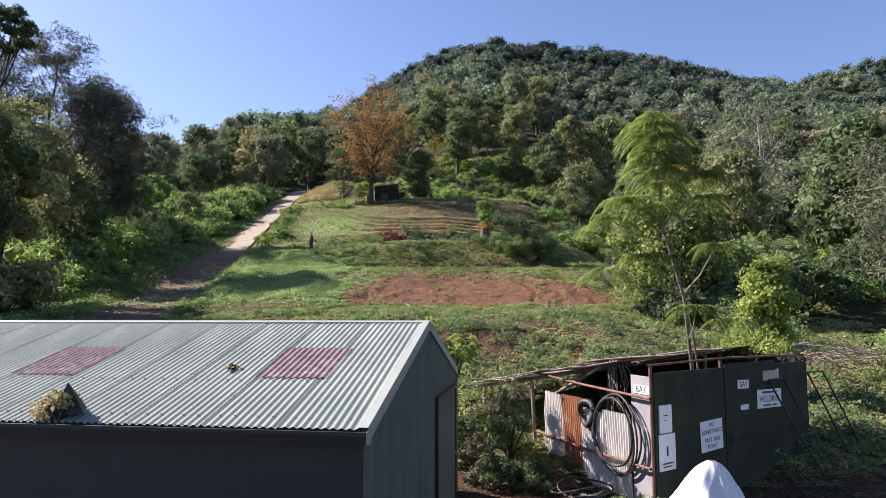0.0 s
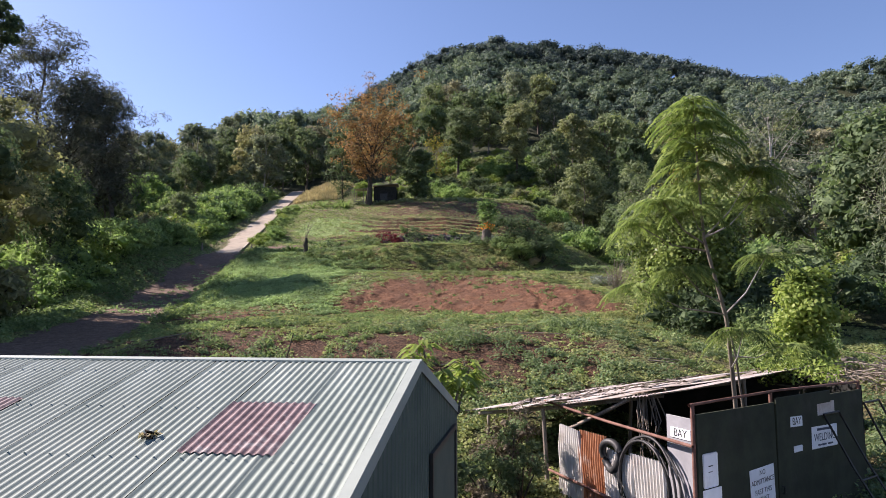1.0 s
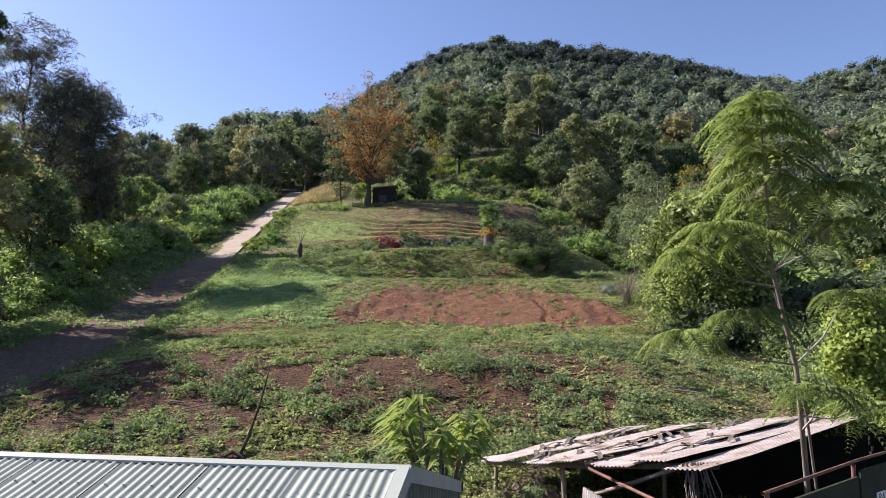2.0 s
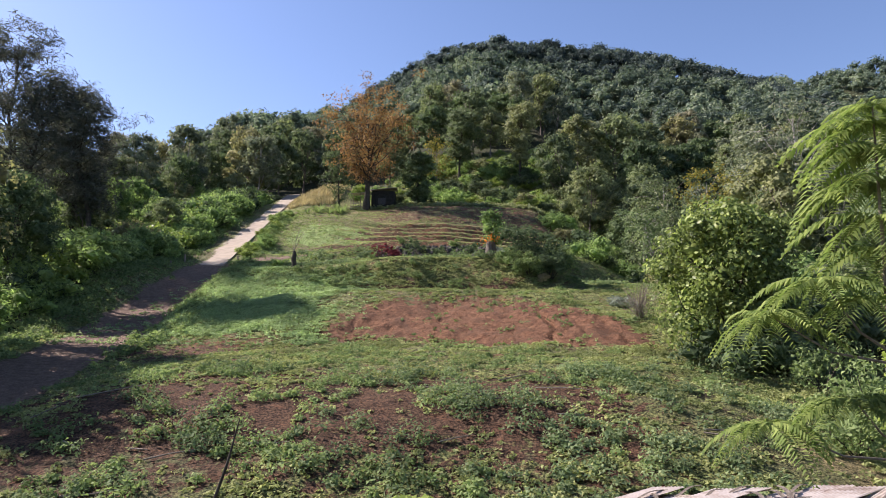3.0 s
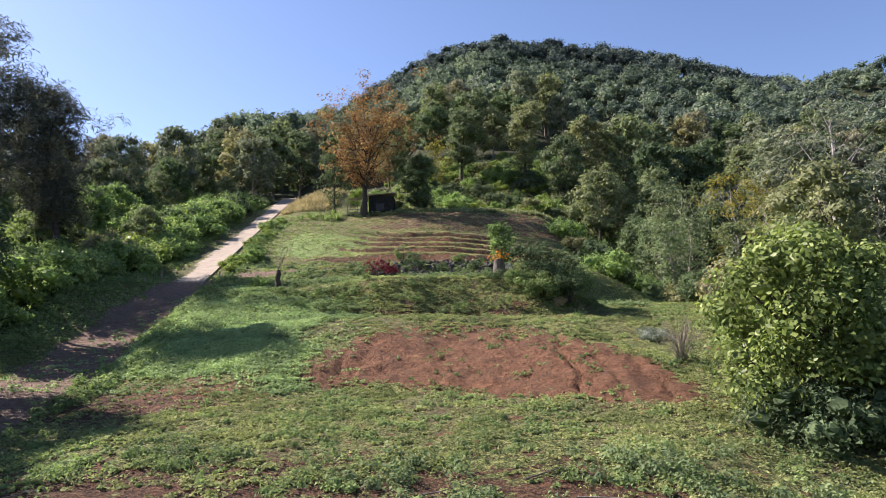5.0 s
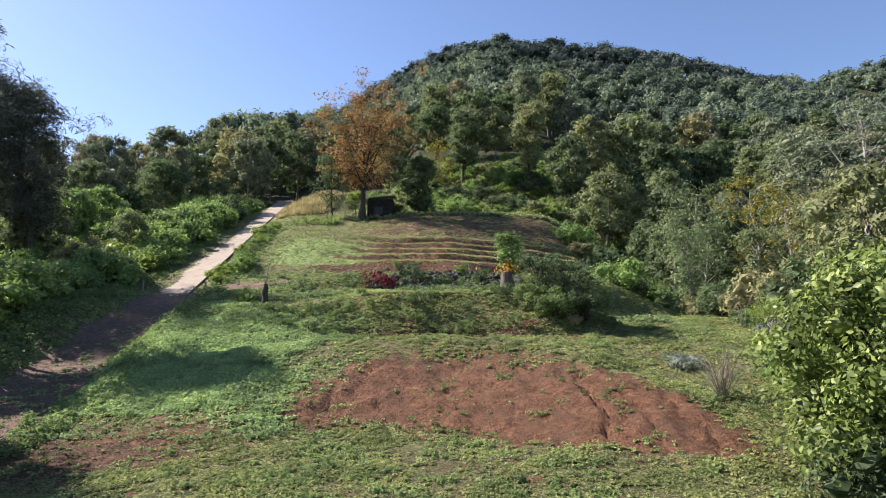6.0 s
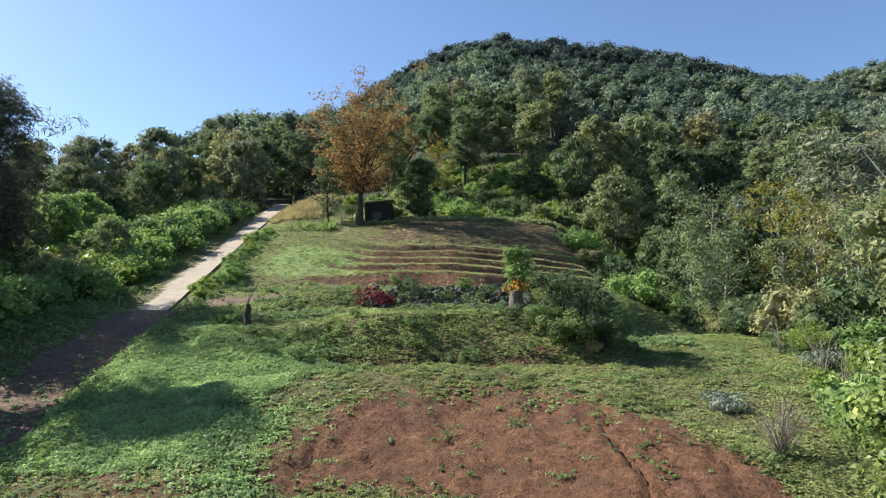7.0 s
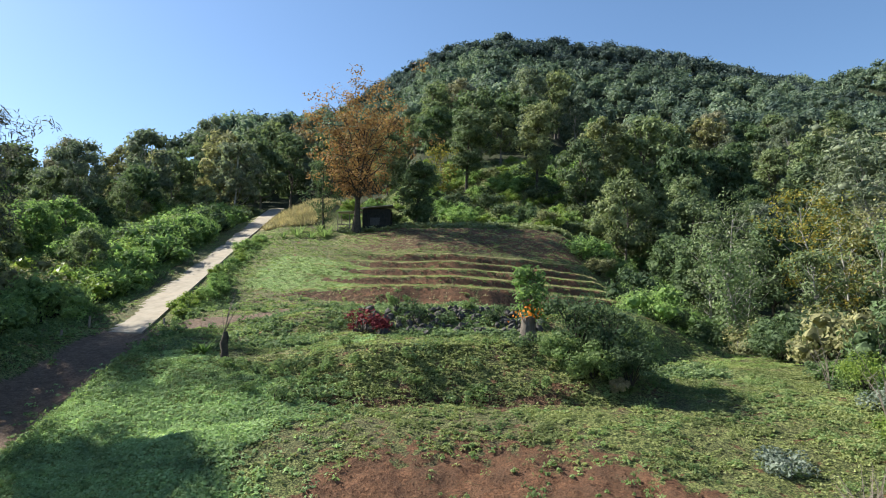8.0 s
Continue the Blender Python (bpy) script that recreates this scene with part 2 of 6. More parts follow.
def raw(name, verts, faces, mat, smooth=False):
    """A mesh from arrays; faces all of one size, or a list."""
    me = bpy.data.meshes.new(name)
    verts = np.asarray(verts, dtype=np.float32).reshape(-1, 3)
    if isinstance(faces, np.ndarray):
        k = faces.shape[1]
        me.vertices.add(len(verts))
        me.vertices.foreach_set("co", verts.ravel())
        me.loops.add(faces.size)
        me.loops.foreach_set("vertex_index", faces.astype(np.int32).ravel())
        me.polygons.add(len(faces))
        me.polygons.foreach_set("loop_start", np.arange(0, faces.size, k, dtype=np.int32))
        me.update(calc_edges=True)
    else:
        me.from_pydata([tuple(map(float, v)) for v in verts], [], [tuple(map(int, f)) for f in faces])
    me.validate()
    me.polygons.foreach_set("use_smooth", [smooth] * len(me.polygons))
    me.materials.append(mat)
    return me


def from_bm(name, bm, mat, smooth=False):
    me = bpy.data.meshes.new(name)
    bm.normal_update()
    bm.to_mesh(me)
    bm.free()
    me.materials.append(mat)
    me.polygons.foreach_set("use_smooth", [smooth] * len(me.polygons))
    return me


def part(name, me, parent, label="", m=None):
    ob = new(name, me)
    ob.parent = parent
    if m is not None:
        ob.matrix_basis = m
    if label:
        ob["label"] = label
    return ob


def thing(name, m, label, category, group="", kind=""):
    ob = new(name)
    ob.matrix_basis = m
    ob.empty_display_size = 0.2
    return tagged(ob, label, category, group, kind)


def box(bm, x0, y0, z0, x1, y1, z1, bevel=0.0):
    r = bmesh.ops.create_cube(bm, size=1.0, matrix=Matrix.Translation(((x0 + x1) / 2, (y0 + y1) / 2, (z0 + z1) / 2)) @ Matrix.Diagonal((abs(x1 - x0), abs(y1 - y0), abs(z1 - z0), 1)))
    if bevel:
        edges = list({e for v in r["verts"] for e in v.link_edges})
        bmesh.ops.bevel(bm, geom=edges, offset=bevel, segments=1, affect="EDGES", profile=0.5)
    return bm


def tube(points, radii, sides=6):
    """Vertices and quads of a tapered tube along points."""
    pts = np.asarray(points, float)
    n = len(pts)
    d = np.gradient(pts, axis=0)
    d /= np.linalg.norm(d, axis=1)[:, None] + 1e-9
    ref = np.where(np.abs(d[:, 2:3]) > 0.9, np.array([[1.0, 0, 0]]), np.array([[0, 0, 1.0]]))
    u = np.cross(d, ref)
    u /= np.linalg.norm(u, axis=1)[:, None] + 1e-9
    w = np.cross(d, u)
    a = np.linspace(0, 2 * np.pi, sides, endpoint=False)
    ring = u[:, None, :] * np.cos(a)[None, :, None] + w[:, None, :] * np.sin(a)[None, :, None]
    v = pts[:, None, :] + ring * np.asarray(radii, float)[:, None, None]
    i, j = np.meshgrid(np.arange(n - 1), np.arange(sides), indexing="ij")
    j2 = (j + 1) % sides
    f = np.stack([i * sides + j, i * sides + j2, (i + 1) * sides + j2, (i + 1) * sides + j], -1).reshape(-1, 4)
    return v.reshape(-1, 3), f


def joined(pieces):
    vs, fs, o = [], [], 0
    for v, f in pieces:
        vs.append(v)
        fs.append(f + o)
        o += len(v)
    return np.concatenate(vs), np.concatenate(fs)


def leaves(r, centres, size, width=0.45, up=0.4, vary=0.4, out=None, loose=0.55):
    """Pointed four-sided leaves at the centres; their faces turn outwards from the clump, with some disorder."""
    n = len(centres)
    nn = r.normal(size=(n, 3)) * loose
    if out is not None:
        nn = nn + out / (np.linalg.norm(out, axis=1)[:, None] + 1e-9)
    nn[:, 2] += up
    nn /= np.linalg.norm(nn, axis=1)[:, None] + 1e-9
    d = np.cross(nn, r.normal(size=(n, 3)))
    d /= np.linalg.norm(d, axis=1)[:, None] + 1e-9
    s = np.cross(nn, d)
    L = size * (1 + vary * r.uniform(-1, 1, (n, 1)))
    c = np.asarray(centres)
    v = np.stack([c - d * L * 0.5, c + s * L * width * 0.5 + d * L * 0.05, c + d * L * 0.5 - nn * L * 0.12, c - s * L * width * 0.5 + d * L * 0.05], 1).reshape(-1, 3)
    return v, np.arange(4 * n).reshape(-1, 4)


def chips(r, centres, size, width=0.6, up=0.3, vary=0.5, out=None, loose=0.8):
    """Small three-cornered leaves for massed foliage."""
    n = len(centres)
    nn = r.normal(size=(n, 3)) * loose
    if out is not None:
        nn = nn + out / (np.linalg.norm(out, axis=1)[:, None] + 1e-9)
    nn[:, 2] += up
    nn /= np.linalg.norm(nn, axis=1)[:, None] + 1e-9
    d = np.cross(nn, r.normal(size=(n, 3)))
    d /= np.linalg.norm(d, axis=1)[:, None] + 1e-9
    s = np.cross(nn, d)
    L = size * (1 + vary * r.uniform(-1, 1, (n, 1)))
    c = np.asarray(centres)
    v = np.stack([c - d * L * 0.4 + s * L * width * 0.5, c - d * L * 0.4 - s * L * width * 0.5, c + d * L * 0.6 - nn * L * 0.1], 1).reshape(-1, 3)
    return v, np.arange(3 * n).reshape(-1, 3)


LUMP_V = np.array([(x, y, z) for x in (-1, 1) for y in (-1, 1) for z in (-1, 1)] + [(2, 0, 0), (-2, 0, 0), (0, 2, 0), (0, -2, 0), (0, 0, 2), (0, 0, -2)], float) / 1.85
LUMP_F = []
for i, p in enumerate(LUMP_V[8:]):
    for j, q in enumerate(LUMP_V[8:]):
        if i < j and abs(float(p @ q)) < 0.01:
            c1, c2 = [k for k in range(8) if LUMP_V[k] @ p > 0 and LUMP_V[k] @ q > 0]
            quad = [8 + i, c1, 8 + j, c2]
            nrm = np.cross(LUMP_V[c1] - LUMP_V[8 + i], LUMP_V[8 + j] - LUMP_V[8 + i])
            LUMP_F.append(quad if nrm @ (p + q) > 0 else quad[::-1])
LUMP_F = np.array(LUMP_F)


LUMP_T = np.concatenate([LUMP_F[:, [0, 1, 2]], LUMP_F[:, [0, 2, 3]]])


def cores(r, centres, radii, flat=0.65):
    """The close inner leafage of each clump: a rough, uneven lump."""
    n = len(centres)
    v = LUMP_V[None] * r.uniform(0.6, 1.25, (n, 14, 1)) * np.asarray(radii).reshape(-1, 1, 1) * np.array([1, 1, flat])
    v = v + np.asarray(centres)[:, None, :]
    return v.reshape(-1, 3), (LUMP_T[None] + 14 * np.arange(n)[:, None, None]).reshape(-1, 3)


def grow(seed, height, girth, crown_from=0.35, spread=0.35, limbs=9, twigs=4, per=40, leaf=0.4, puff=0.8, lean=0.05, up=0.6, width=0.45, top=1.0, bend=0.08, solid=0.0):
    """A tree: trunk and limbs as tapered tubes, leaves in clumps about the twigs' ends. Returns wood and leaf arrays."""
    r = np.random.default_rng(seed)
    wood, cents, outs, mids, sizes = [], [], [], [], []
    k = 7
    t = np.linspace(0, 1, k)
    way = r.uniform(0, 2 * np.pi)
    wig = np.cumsum(r.normal(0, bend * height / k, (k, 2)), axis=0)
    trunk = np.stack([lean * height * t * np.cos(way) + wig[:, 0] * t, lean * height * t * np.sin(way) + wig[:, 1] * t, height * 0.93 * t], 1)
    rad = girth * (1 - 0.86 * t) * (1 + 0.5 * np.exp(-t * 14))
    wood.append(tube(trunk, rad, 7))
    at = lambda q: np.array([np.interp(q, t, trunk[:, i]) for i in range(3)])
    for i in range(limbs):
        q = crown_from + (0.97 - crown_from) * ((i + r.uniform(0, 0.8)) / limbs)
        a = i * 2.4 + r.uniform(-0.5, 0.5)
        full = math.sin(math.pi * min(1, 0.16 + 0.84 * (1 - (q - crown_from) / (1.02 - crown_from)) ** top))
        ln = height * spread * (0.45 + 0.75 * full) * r.uniform(0.75, 1.2) * (1 - 0.5 * ((q - crown_from) / (1 - crown_from)) ** 4)
        start = at(q)
        dirn = np.array([math.cos(a), math.sin(a), up * r.uniform(0.6, 1.4) + 0.5 * (q - crown_from)])
        dirn /= np.linalg.norm(dirn)
        s = np.linspace(0, 1, 5)[:, None]
        limb = start + dirn * ln * s + np.array([0, 0, 0.12 * ln]) * s ** 2 + np.cumsum(r.normal(0, 0.035 * ln, (5, 3)), axis=0) * s
        lr = max(girth * (1 - 0.8 * q) * 0.5, 0.015)
        wood.append(tube(limb[::2], lr * (1 - 0.8 * s[::2, 0]), 3))
        for j in range(twigs):
            b = limb[min(4, 1 + int(r.uniform(0.8, 3.99)))] if j else limb[4]
            e = b + r.normal(0, 1, 3) * ln * np.array([0.3, 0.3, 0.22]) * (0.3 if j == 0 else 1)
            if j:
                wood.append(tube(np.stack([b, (b + e) / 2 + r.normal(0, 0.04 * ln, 3), e]), [lr * 0.35, lr * 0.25, lr * 0.1], 3))
            m = int(per * r.uniform(0.6, 1.4))
            ball = r.normal(0, 1, (m, 3))
            ball /= (np.linalg.norm(ball, axis=1)[:, None] + 1e-9) / r.uniform(0.25 + 0.15 * (solid > 0), 1.25, (m, 1)) ** 0.5
            sz = r.uniform(0.7, 1.3)
            mids.append(e), sizes.append(puff * sz * solid)
            cents.append(e + ball * puff * np.array([1, 1, 0.62]) * sz)
            outs.append(ball + 0.5 * (e - at(min(q, 0.75))) / (ln + 0.1))
    leaf_set = (chips if solid else leaves)(r, np.concatenate(cents), leaf, width, 0.35, out=np.concatenate(outs))
    return joined(wood), joined([leaf_set, cores(r, mids, sizes)]) if solid else leaf_set


def crown_points(r, heads, per, leaf, width=0.75, kind=chips):
    """Leaves and inner lumps of a crown made of rounded heads (x, y, z, radius, flatness), bare beneath."""
    h = np.array(heads)
    n = len(h)
    d = r.normal(0, 1, (n, per, 3))
    d[:, :, 2] = np.abs(d[:, :, 2]) * np.where(r.uniform(0, 1, (n, per)) < 0.3, -0.6, 1.0)
    d /= np.linalg.norm(d, axis=2)[:, :, None]
    shell = h[:, None, 3:4] * r.uniform(0.5, 1.22, (n, per, 1))
    p = h[:, None, :3] + d * shell * np.stack([np.ones(n), np.ones(n), h[:, 4]], 1)[:, None, :]
    return kind(r, p.reshape(-1, 3), leaf, width, 0.3, out=d.reshape(-1, 3), loose=0.6), cores(r, h[:, :3], h[:, 3] * (0.62 if kind is chips else 0.36), 0.8)


def grow_dome(seed, height, girth, spread, heads=20, per=40, leaf=0.3, low=0.2, width=0.7, kind=chips):
    """A tree whose uneven rounded crown is many close heads carried on limbs."""
    r = np.random.default_rng(seed)
    k = 6
    t = np.linspace(0, 1, k)
    wig = np.cumsum(r.normal(0, 0.03 * height, (k, 2)), axis=0) * t[:, None]
    trunk = np.stack([wig[:, 0], wig[:, 1], height * 0.8 * t], 1)
    wood = [tube(trunk, girth * (1 - 0.75 * t) * (1 + 0.5 * np.exp(-t * 14)), 7)]
    R, hz, mid = height * spread, height * (1 - low) * 0.5, height * (low + 1) * 0.5
    hs = []
    lobes = r.uniform(0, 6.28, 3)
    for i in range(heads):
        u = 1 - 1.8 * (i + 0.5) / heads
        a = i * 2.39996 + r.uniform(-0.4, 0.4)
        flank = math.sqrt(max(0, 1 - u * u))
        reach = (0.78 + 0.16 * math.sin(2 * a + lobes[0]) + 0.12 * math.sin(3 * a + 2.5 * u + lobes[1])) * r.uniform(0.75, 1.08)
        e = np.array([R * reach * flank * math.cos(a), R * reach * flank * math.sin(a), mid + (hz - 0.25 * R) * u * r.uniform(0.86, 1.08)])
        rad = R * r.uniform(0.26, 0.46)
        hs.append((*e, rad, r.uniform(0.7, 0.95)))
        if i % 3 == 0:
            b = np.array([np.interp(e[2] * 0.6, trunk[:, 2], trunk[:, j]) for j in range(3)])
            wood.append(tube(np.stack([b, (b + e) / 2 + [0, 0, -0.04 * height], e]), [girth * 0.45, girth * 0.3, girth * 0.12], 4))
            for _ in range(2):
                e2 = e + r.normal(0, 0.8, 3) * rad
                wood.append(tube(np.stack([(b + e) / 2, (e + e2) / 2, e2]), [girth * 0.2, girth * 0.13, girth * 0.05], 3))
    leaf_set, lumps = crown_points(r, hs, per, leaf, width, kind)
    return joined(wood), joined([leaf_set if kind is chips else (leaf_set[0], np.concatenate([leaf_set[1][:, [0, 1, 2]], leaf_set[1][:, [0, 2, 3]]])), lumps])


def tree_thing(name, seed, m, bark, leaf_mat, label, category="tree", group="", **kw):
    wood, leaf = grow_dome(seed, **kw) if "heads" in kw else grow(seed, **kw)
    ob = thing(name, m, label, category, group)
    part("trunk", raw("trunk", *wood, bark, True), ob)
    part("crown", raw("crown", *leaf, leaf_mat, True), ob)
    return ob


# ---- the lie of the land ----
def smooth(e0, e1, x):
    t = np.clip((x - e0) / (e1 - e0), 0, 1)
    return t * t * (3 - 2 * t)


MID_Y = [-400, -60, 6, 13, 16, 20, 24, 28, 37, 38.6, 45.6, 47, 50.2, 52.9, 58.8, 61.8, 70.5, 73.1, 74.4, 77.95, 78.4, 81.95, 82.4, 85.95, 86.4, 89.95, 90.4, 102, 108, 118]
MID_Z = [-14, -3, 0, 0.15, 0.7, 1.75, 2.95, 3.5, 3.85, 4.1, 6.6, 6.9, 7.15, 9.55, 9.95, 11.2, 11.5, 11.9, 13.3, 13.6, 14.3, 14.6, 15.3, 15.55, 16.3, 16.55, 17.4, 21.7, 23, 24.5]
LEFT_Y = [-400, -60, 6, 14, 25, 33, 40, 47, 54, 64, 72, 100, 135, 160]
LEFT_Z = [-14, -3, 0, 0.6, 2.6, 3.4, 4.3, 6.2, 8.85, 10.3, 12.2, 20.4, 29.8, 33]
RIGHT_Y = [-400, -60, 6, 14, 24, 36, 46, 50, 58, 75, 100, 146]
RIGHT_Z = [-14, -3, 0, 0.25, 2.2, 3.6, 6.4, 7.2, 7.9, 8.6, 14, 31]
RIDGE_X = [-700, -300, -150, -105, -72, -46, -27, 0, 31, 70, 102, 134, 163, 185, 252, 400, 700]
RIDGE_Z = [45, 50, 72, 100, 112, 121, 134, 148, 157, 152, 150, 144, 136, 130, 143, 155, 120]


def track_x(y):
    return np.interp(y, [-60, 10, 25, 34, 48, 64, 100, 136, 160], [-14, -13.4, -14.7, -16.5, -19.3, -20.75, -25.6, -30.4, -33])


def waves(x, y, f, s):
    return np.sin(x * f + 1.7 * np.sin(y * f * 0.7 + s)) * np.cos(y * f * 0.9 + 1.3 * np.sin(x * f * 0.6 + s * 2))


def land(x, y):
    x, y = np.asarray(x, float), np.asarray(y, float)
    yy = y + 0.35 * waves(x, y, 0.5, 2.0)
    yy = yy + np.interp(x, [-6, -2, 1.4, 4, 7, 10], [-0.5, 0, 0.9, 2.3, 3.2, 3.2]) * smooth(28, 35, y) * (1 - smooth(38, 45, y))
    yt = yy - 0.012 * np.clip(x, -30, 30) ** 2 * smooth(60, 74, y)
    mid, left, right = np.interp(yt, MID_Y, MID_Z), np.interp(yy, LEFT_Y, LEFT_Z), np.interp(yy, RIGHT_Y, RIGHT_Z)
    mid_slope = smooth(46, 49, y) * (1 - smooth(56, 60, y))
    wl = 1 - smooth(-13.5 + 3 * mid_slope, -8.5 + 3 * smooth(60, 75, y) + 5 * mid_slope, x)
    wr = smooth(6.0, 11.0 + 5 * smooth(58, 72, y), x - 7 * smooth(58, 72, y))
    z = mid * (1 - wl) * (1 - wr) + left * wl + right * wr * (1 - wl)
    knoll = smooth(66, 73, y) * (1 - smooth(92, 102, y))
    z = z - 0.09 * knoll * np.clip(x + 0.5 * np.exp(-(x / 2.0) ** 2) - 0.5, 0, 16) - 0.11 * np.clip(-8.5 - x, 0, 6) * smooth(68, 72, y) * (1 - smooth(76, 82, y))
    zr = np.interp(x, RIDGE_X, RIDGE_Z)
    q = np.clip((y - 104) / 266, 0, 1.6)
    hill = 22 + (zr - 22) * np.where(q < 1, q ** (1.4 + 0.55 * smooth(-62, -98, x) - 0.3 * smooth(-16, -6, x) * (1 - smooth(24, 40, x))), 1 - 0.4 * (q - 1))
    hill = hill + 11 * np.exp(-(((x + 68) / 26) ** 2) - ((y - 225) / 45) ** 2)
    z = z * (1 - smooth(104, 135, y)) + hill * smooth(104, 135, y)
    z = z + 3.4 * np.exp(-(((x + 19.5) / 5.5) ** 2) - ((y - 122) / 11) ** 2)
    far_left = smooth(-24, -60, x)
    z = z - far_left * 2.0 * (1 - smooth(90, 140, y))
    # the track keeps its own level
    tx = track_x(y)
    on = np.exp(-(((x - tx) / 3.2) ** 4)) * (1 - smooth(138, 150, y))
    tz = np.interp(y, [-60, 6, 25, 34, 45, 52, 64, 100, 136, 160], [-3, 0, 2.5, 3.5, 4.9, 6.6, 10.0, 20.2, 30.0, 36])
    z = z * (1 - on) + tz * on
    z = z + 0.06 * waves(x, y, 1.6, 0.3) * (1 - on) + 0.35 * waves(x, y, 0.11, 4.0) * smooth(30, 120, np.abs(x))
    return z


def clay_face(x, y):
    """The bare red cut in the bank."""
    x = x + 0.2
    top = np.interp(x, [-6.8, -6.0, -5.2, -3.7, -2.5, 1.7, 3.6, 5.5, 7.4, 8.8, 10.2], [39.6, 41.6, 43.2, 45.9, 46.2, 46.8, 46.2, 45.0, 43.2, 40, 36.5])
    foot = np.interp(x, [-6, -2, 1.4, 3.6, 7, 9.4], [38.8, 38.4, 37.0, 35.6, 34.3, 33.6])
    return smooth(-0.4, 1.5, y - foot) * smooth(-0.6, 3.0, top - y) * smooth(-8, -4.6, x) * (1 - smooth(8.6, 10.8, x))


def masks(x, y):
    tx = track_x(y)
    wob = 0.5 * waves(x, y, 0.8, 1.0)
    trk = 1.15 * np.exp(-(((x - tx + wob * 0.4) / 2.15) ** 4)) * (1 - smooth(62, 66, y))
    trk = np.maximum(trk, 1.0 * np.exp(-(((y - np.interp(x, [-20, -15, -11.4, -1, 4], [62.4, 65.2, 67.6, 70.2, 70.6]) + 0.25 * wob) / (0.75 + 1.3 * smooth(-12, -18, x))) ** 4)) * smooth(-21, -19, x) * (1 - 0.5 * smooth(-9, -2, x)) * (1 - smooth(1, 4, x)))
    clay = clay_face(x, y) * (1.15 + 0.15 * waves(x, y, 0.9, 7.0))
    clay = np.maximum(clay, 0.55 * np.exp(-(((y - 38.4) / 2.2) ** 2)) * smooth(-14, -12, x) * (1 - smooth(-9, -6, x)))
    steps = np.zeros_like(x)
    yt = y + 0.35 * waves(x, y, 0.5, 2.0) - 0.012 * np.clip(x, -30, 30) ** 2
    for a, b in ((72.7, 74.45), (77.75, 78.5), (81.75, 82.5), (85.75, 86.5), (89.75, 90.5)):
        steps = np.maximum(steps, smooth(a - 0.2, a + 0.1, yt) * (1 - smooth(b - 0.25, b + 0.05, yt)))
    steps = steps * smooth(-17, -10, x + 0.35 * (78 - y)) * (1 - smooth(11, 15, x))
    clay = np.maximum(clay, 0.7 * steps * smooth(-9, -3, x))
    earth = np.maximum(0.85 * steps, 0.98 * np.exp(-(((y - 23.8) / 4.6) ** 2)) * smooth(-16, -12, x) * (1 - smooth(3, 8, x)))
    earth = np.maximum(earth, 0.85 * np.exp(-(((y - 50.3 + 0.4 * wob) / 0.55) ** 2)) * smooth(-8, -5, x) * (1 - smooth(4, 7, x)))
    earth = np.maximum(earth, 0.95 * np.exp(-(((x + 11.2) / 3.8) ** 4) - ((y - 36.2) / 2.4) ** 4))
    earth = np.maximum(earth, 0.62 * smooth(90, 93, yt) * (1 - smooth(104, 108, y)) * smooth(-16, -8, x) * (1 - smooth(16, 24, x)))
    # Yard earth made strong; its dark brown also stands for the plates' shade.
    earth = np.maximum(earth, 0.8 * smooth(60, 40, np.abs(x)) * (1 - smooth(12.5, 15.5, y)))
    lush = 0.85 * np.exp(-(((x + 11.8) / 4.9) ** 4)) * smooth(39.5, 42, y) * (1 - smooth(50, 55, y))
    lush = np.maximum(lush, 0.6 * smooth(-20, -17, x) * (1 - smooth(-9, -4, x)) * smooth(72, 75, yt) * (1 - smooth(84, 90, yt)))
    lush = np.maximum(lush, 0.46 * smooth(7, 10, x) * (1 - smooth(17, 20, x)) * smooth(47, 49, y) * (1 - smooth(58, 61, y)))
    straw = 0.75 * smooth(104, 110, y) * (1 - smooth(136, 150, y)) * np.exp(-(((x + 23) / 6.0) ** 4))
    straw = np.maximum(straw, 0.62 * smooth(7.8, 9, x) * (1 - smooth(15, 18, x)) * smooth(13.5, 15, y) * (1 - smooth(22, 26, y)))
    straw = np.maximum(straw, 0.6 * smooth(-18, -14, x) * (1 - smooth(18, 24, x)) * smooth(90, 92, yt) * (1 - smooth(100, 103, yt)) * (0.6 + 0.4 * waves(x, y, 0.6, 5.0)))
    for a in (74.9, 78.9, 82.9, 86.9, 90.9):
        straw = np.maximum(straw, 0.8 * np.exp(-(((yt - a + 0.2) / 0.28) ** 2)) * smooth(-11, -7, x) * (1 - smooth(13, 16, x)))
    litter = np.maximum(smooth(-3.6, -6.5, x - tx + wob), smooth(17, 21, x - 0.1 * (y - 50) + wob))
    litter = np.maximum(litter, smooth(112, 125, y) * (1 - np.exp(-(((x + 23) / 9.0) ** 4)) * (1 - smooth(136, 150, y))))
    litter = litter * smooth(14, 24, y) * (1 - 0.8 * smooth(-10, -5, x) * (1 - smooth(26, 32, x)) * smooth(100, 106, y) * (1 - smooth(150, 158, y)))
    straw = np.maximum(straw, 0.52 * smooth(-10, -5, x) * (1 - smooth(26, 32, x)) * smooth(103, 108, y) * (1 - smooth(150, 158, y)))
    return {"track": trk, "clay": clay, "earth": earth, "lush": lush, "straw": straw, "litter": litter * 0.95}


def lines(stops):
    """Grid lines with a step for each stretch."""
    out = []
    for a, b, s in stops:
        out += list(np.arange(a, b, s))
    return np.array(out + [stops[-1][1]])


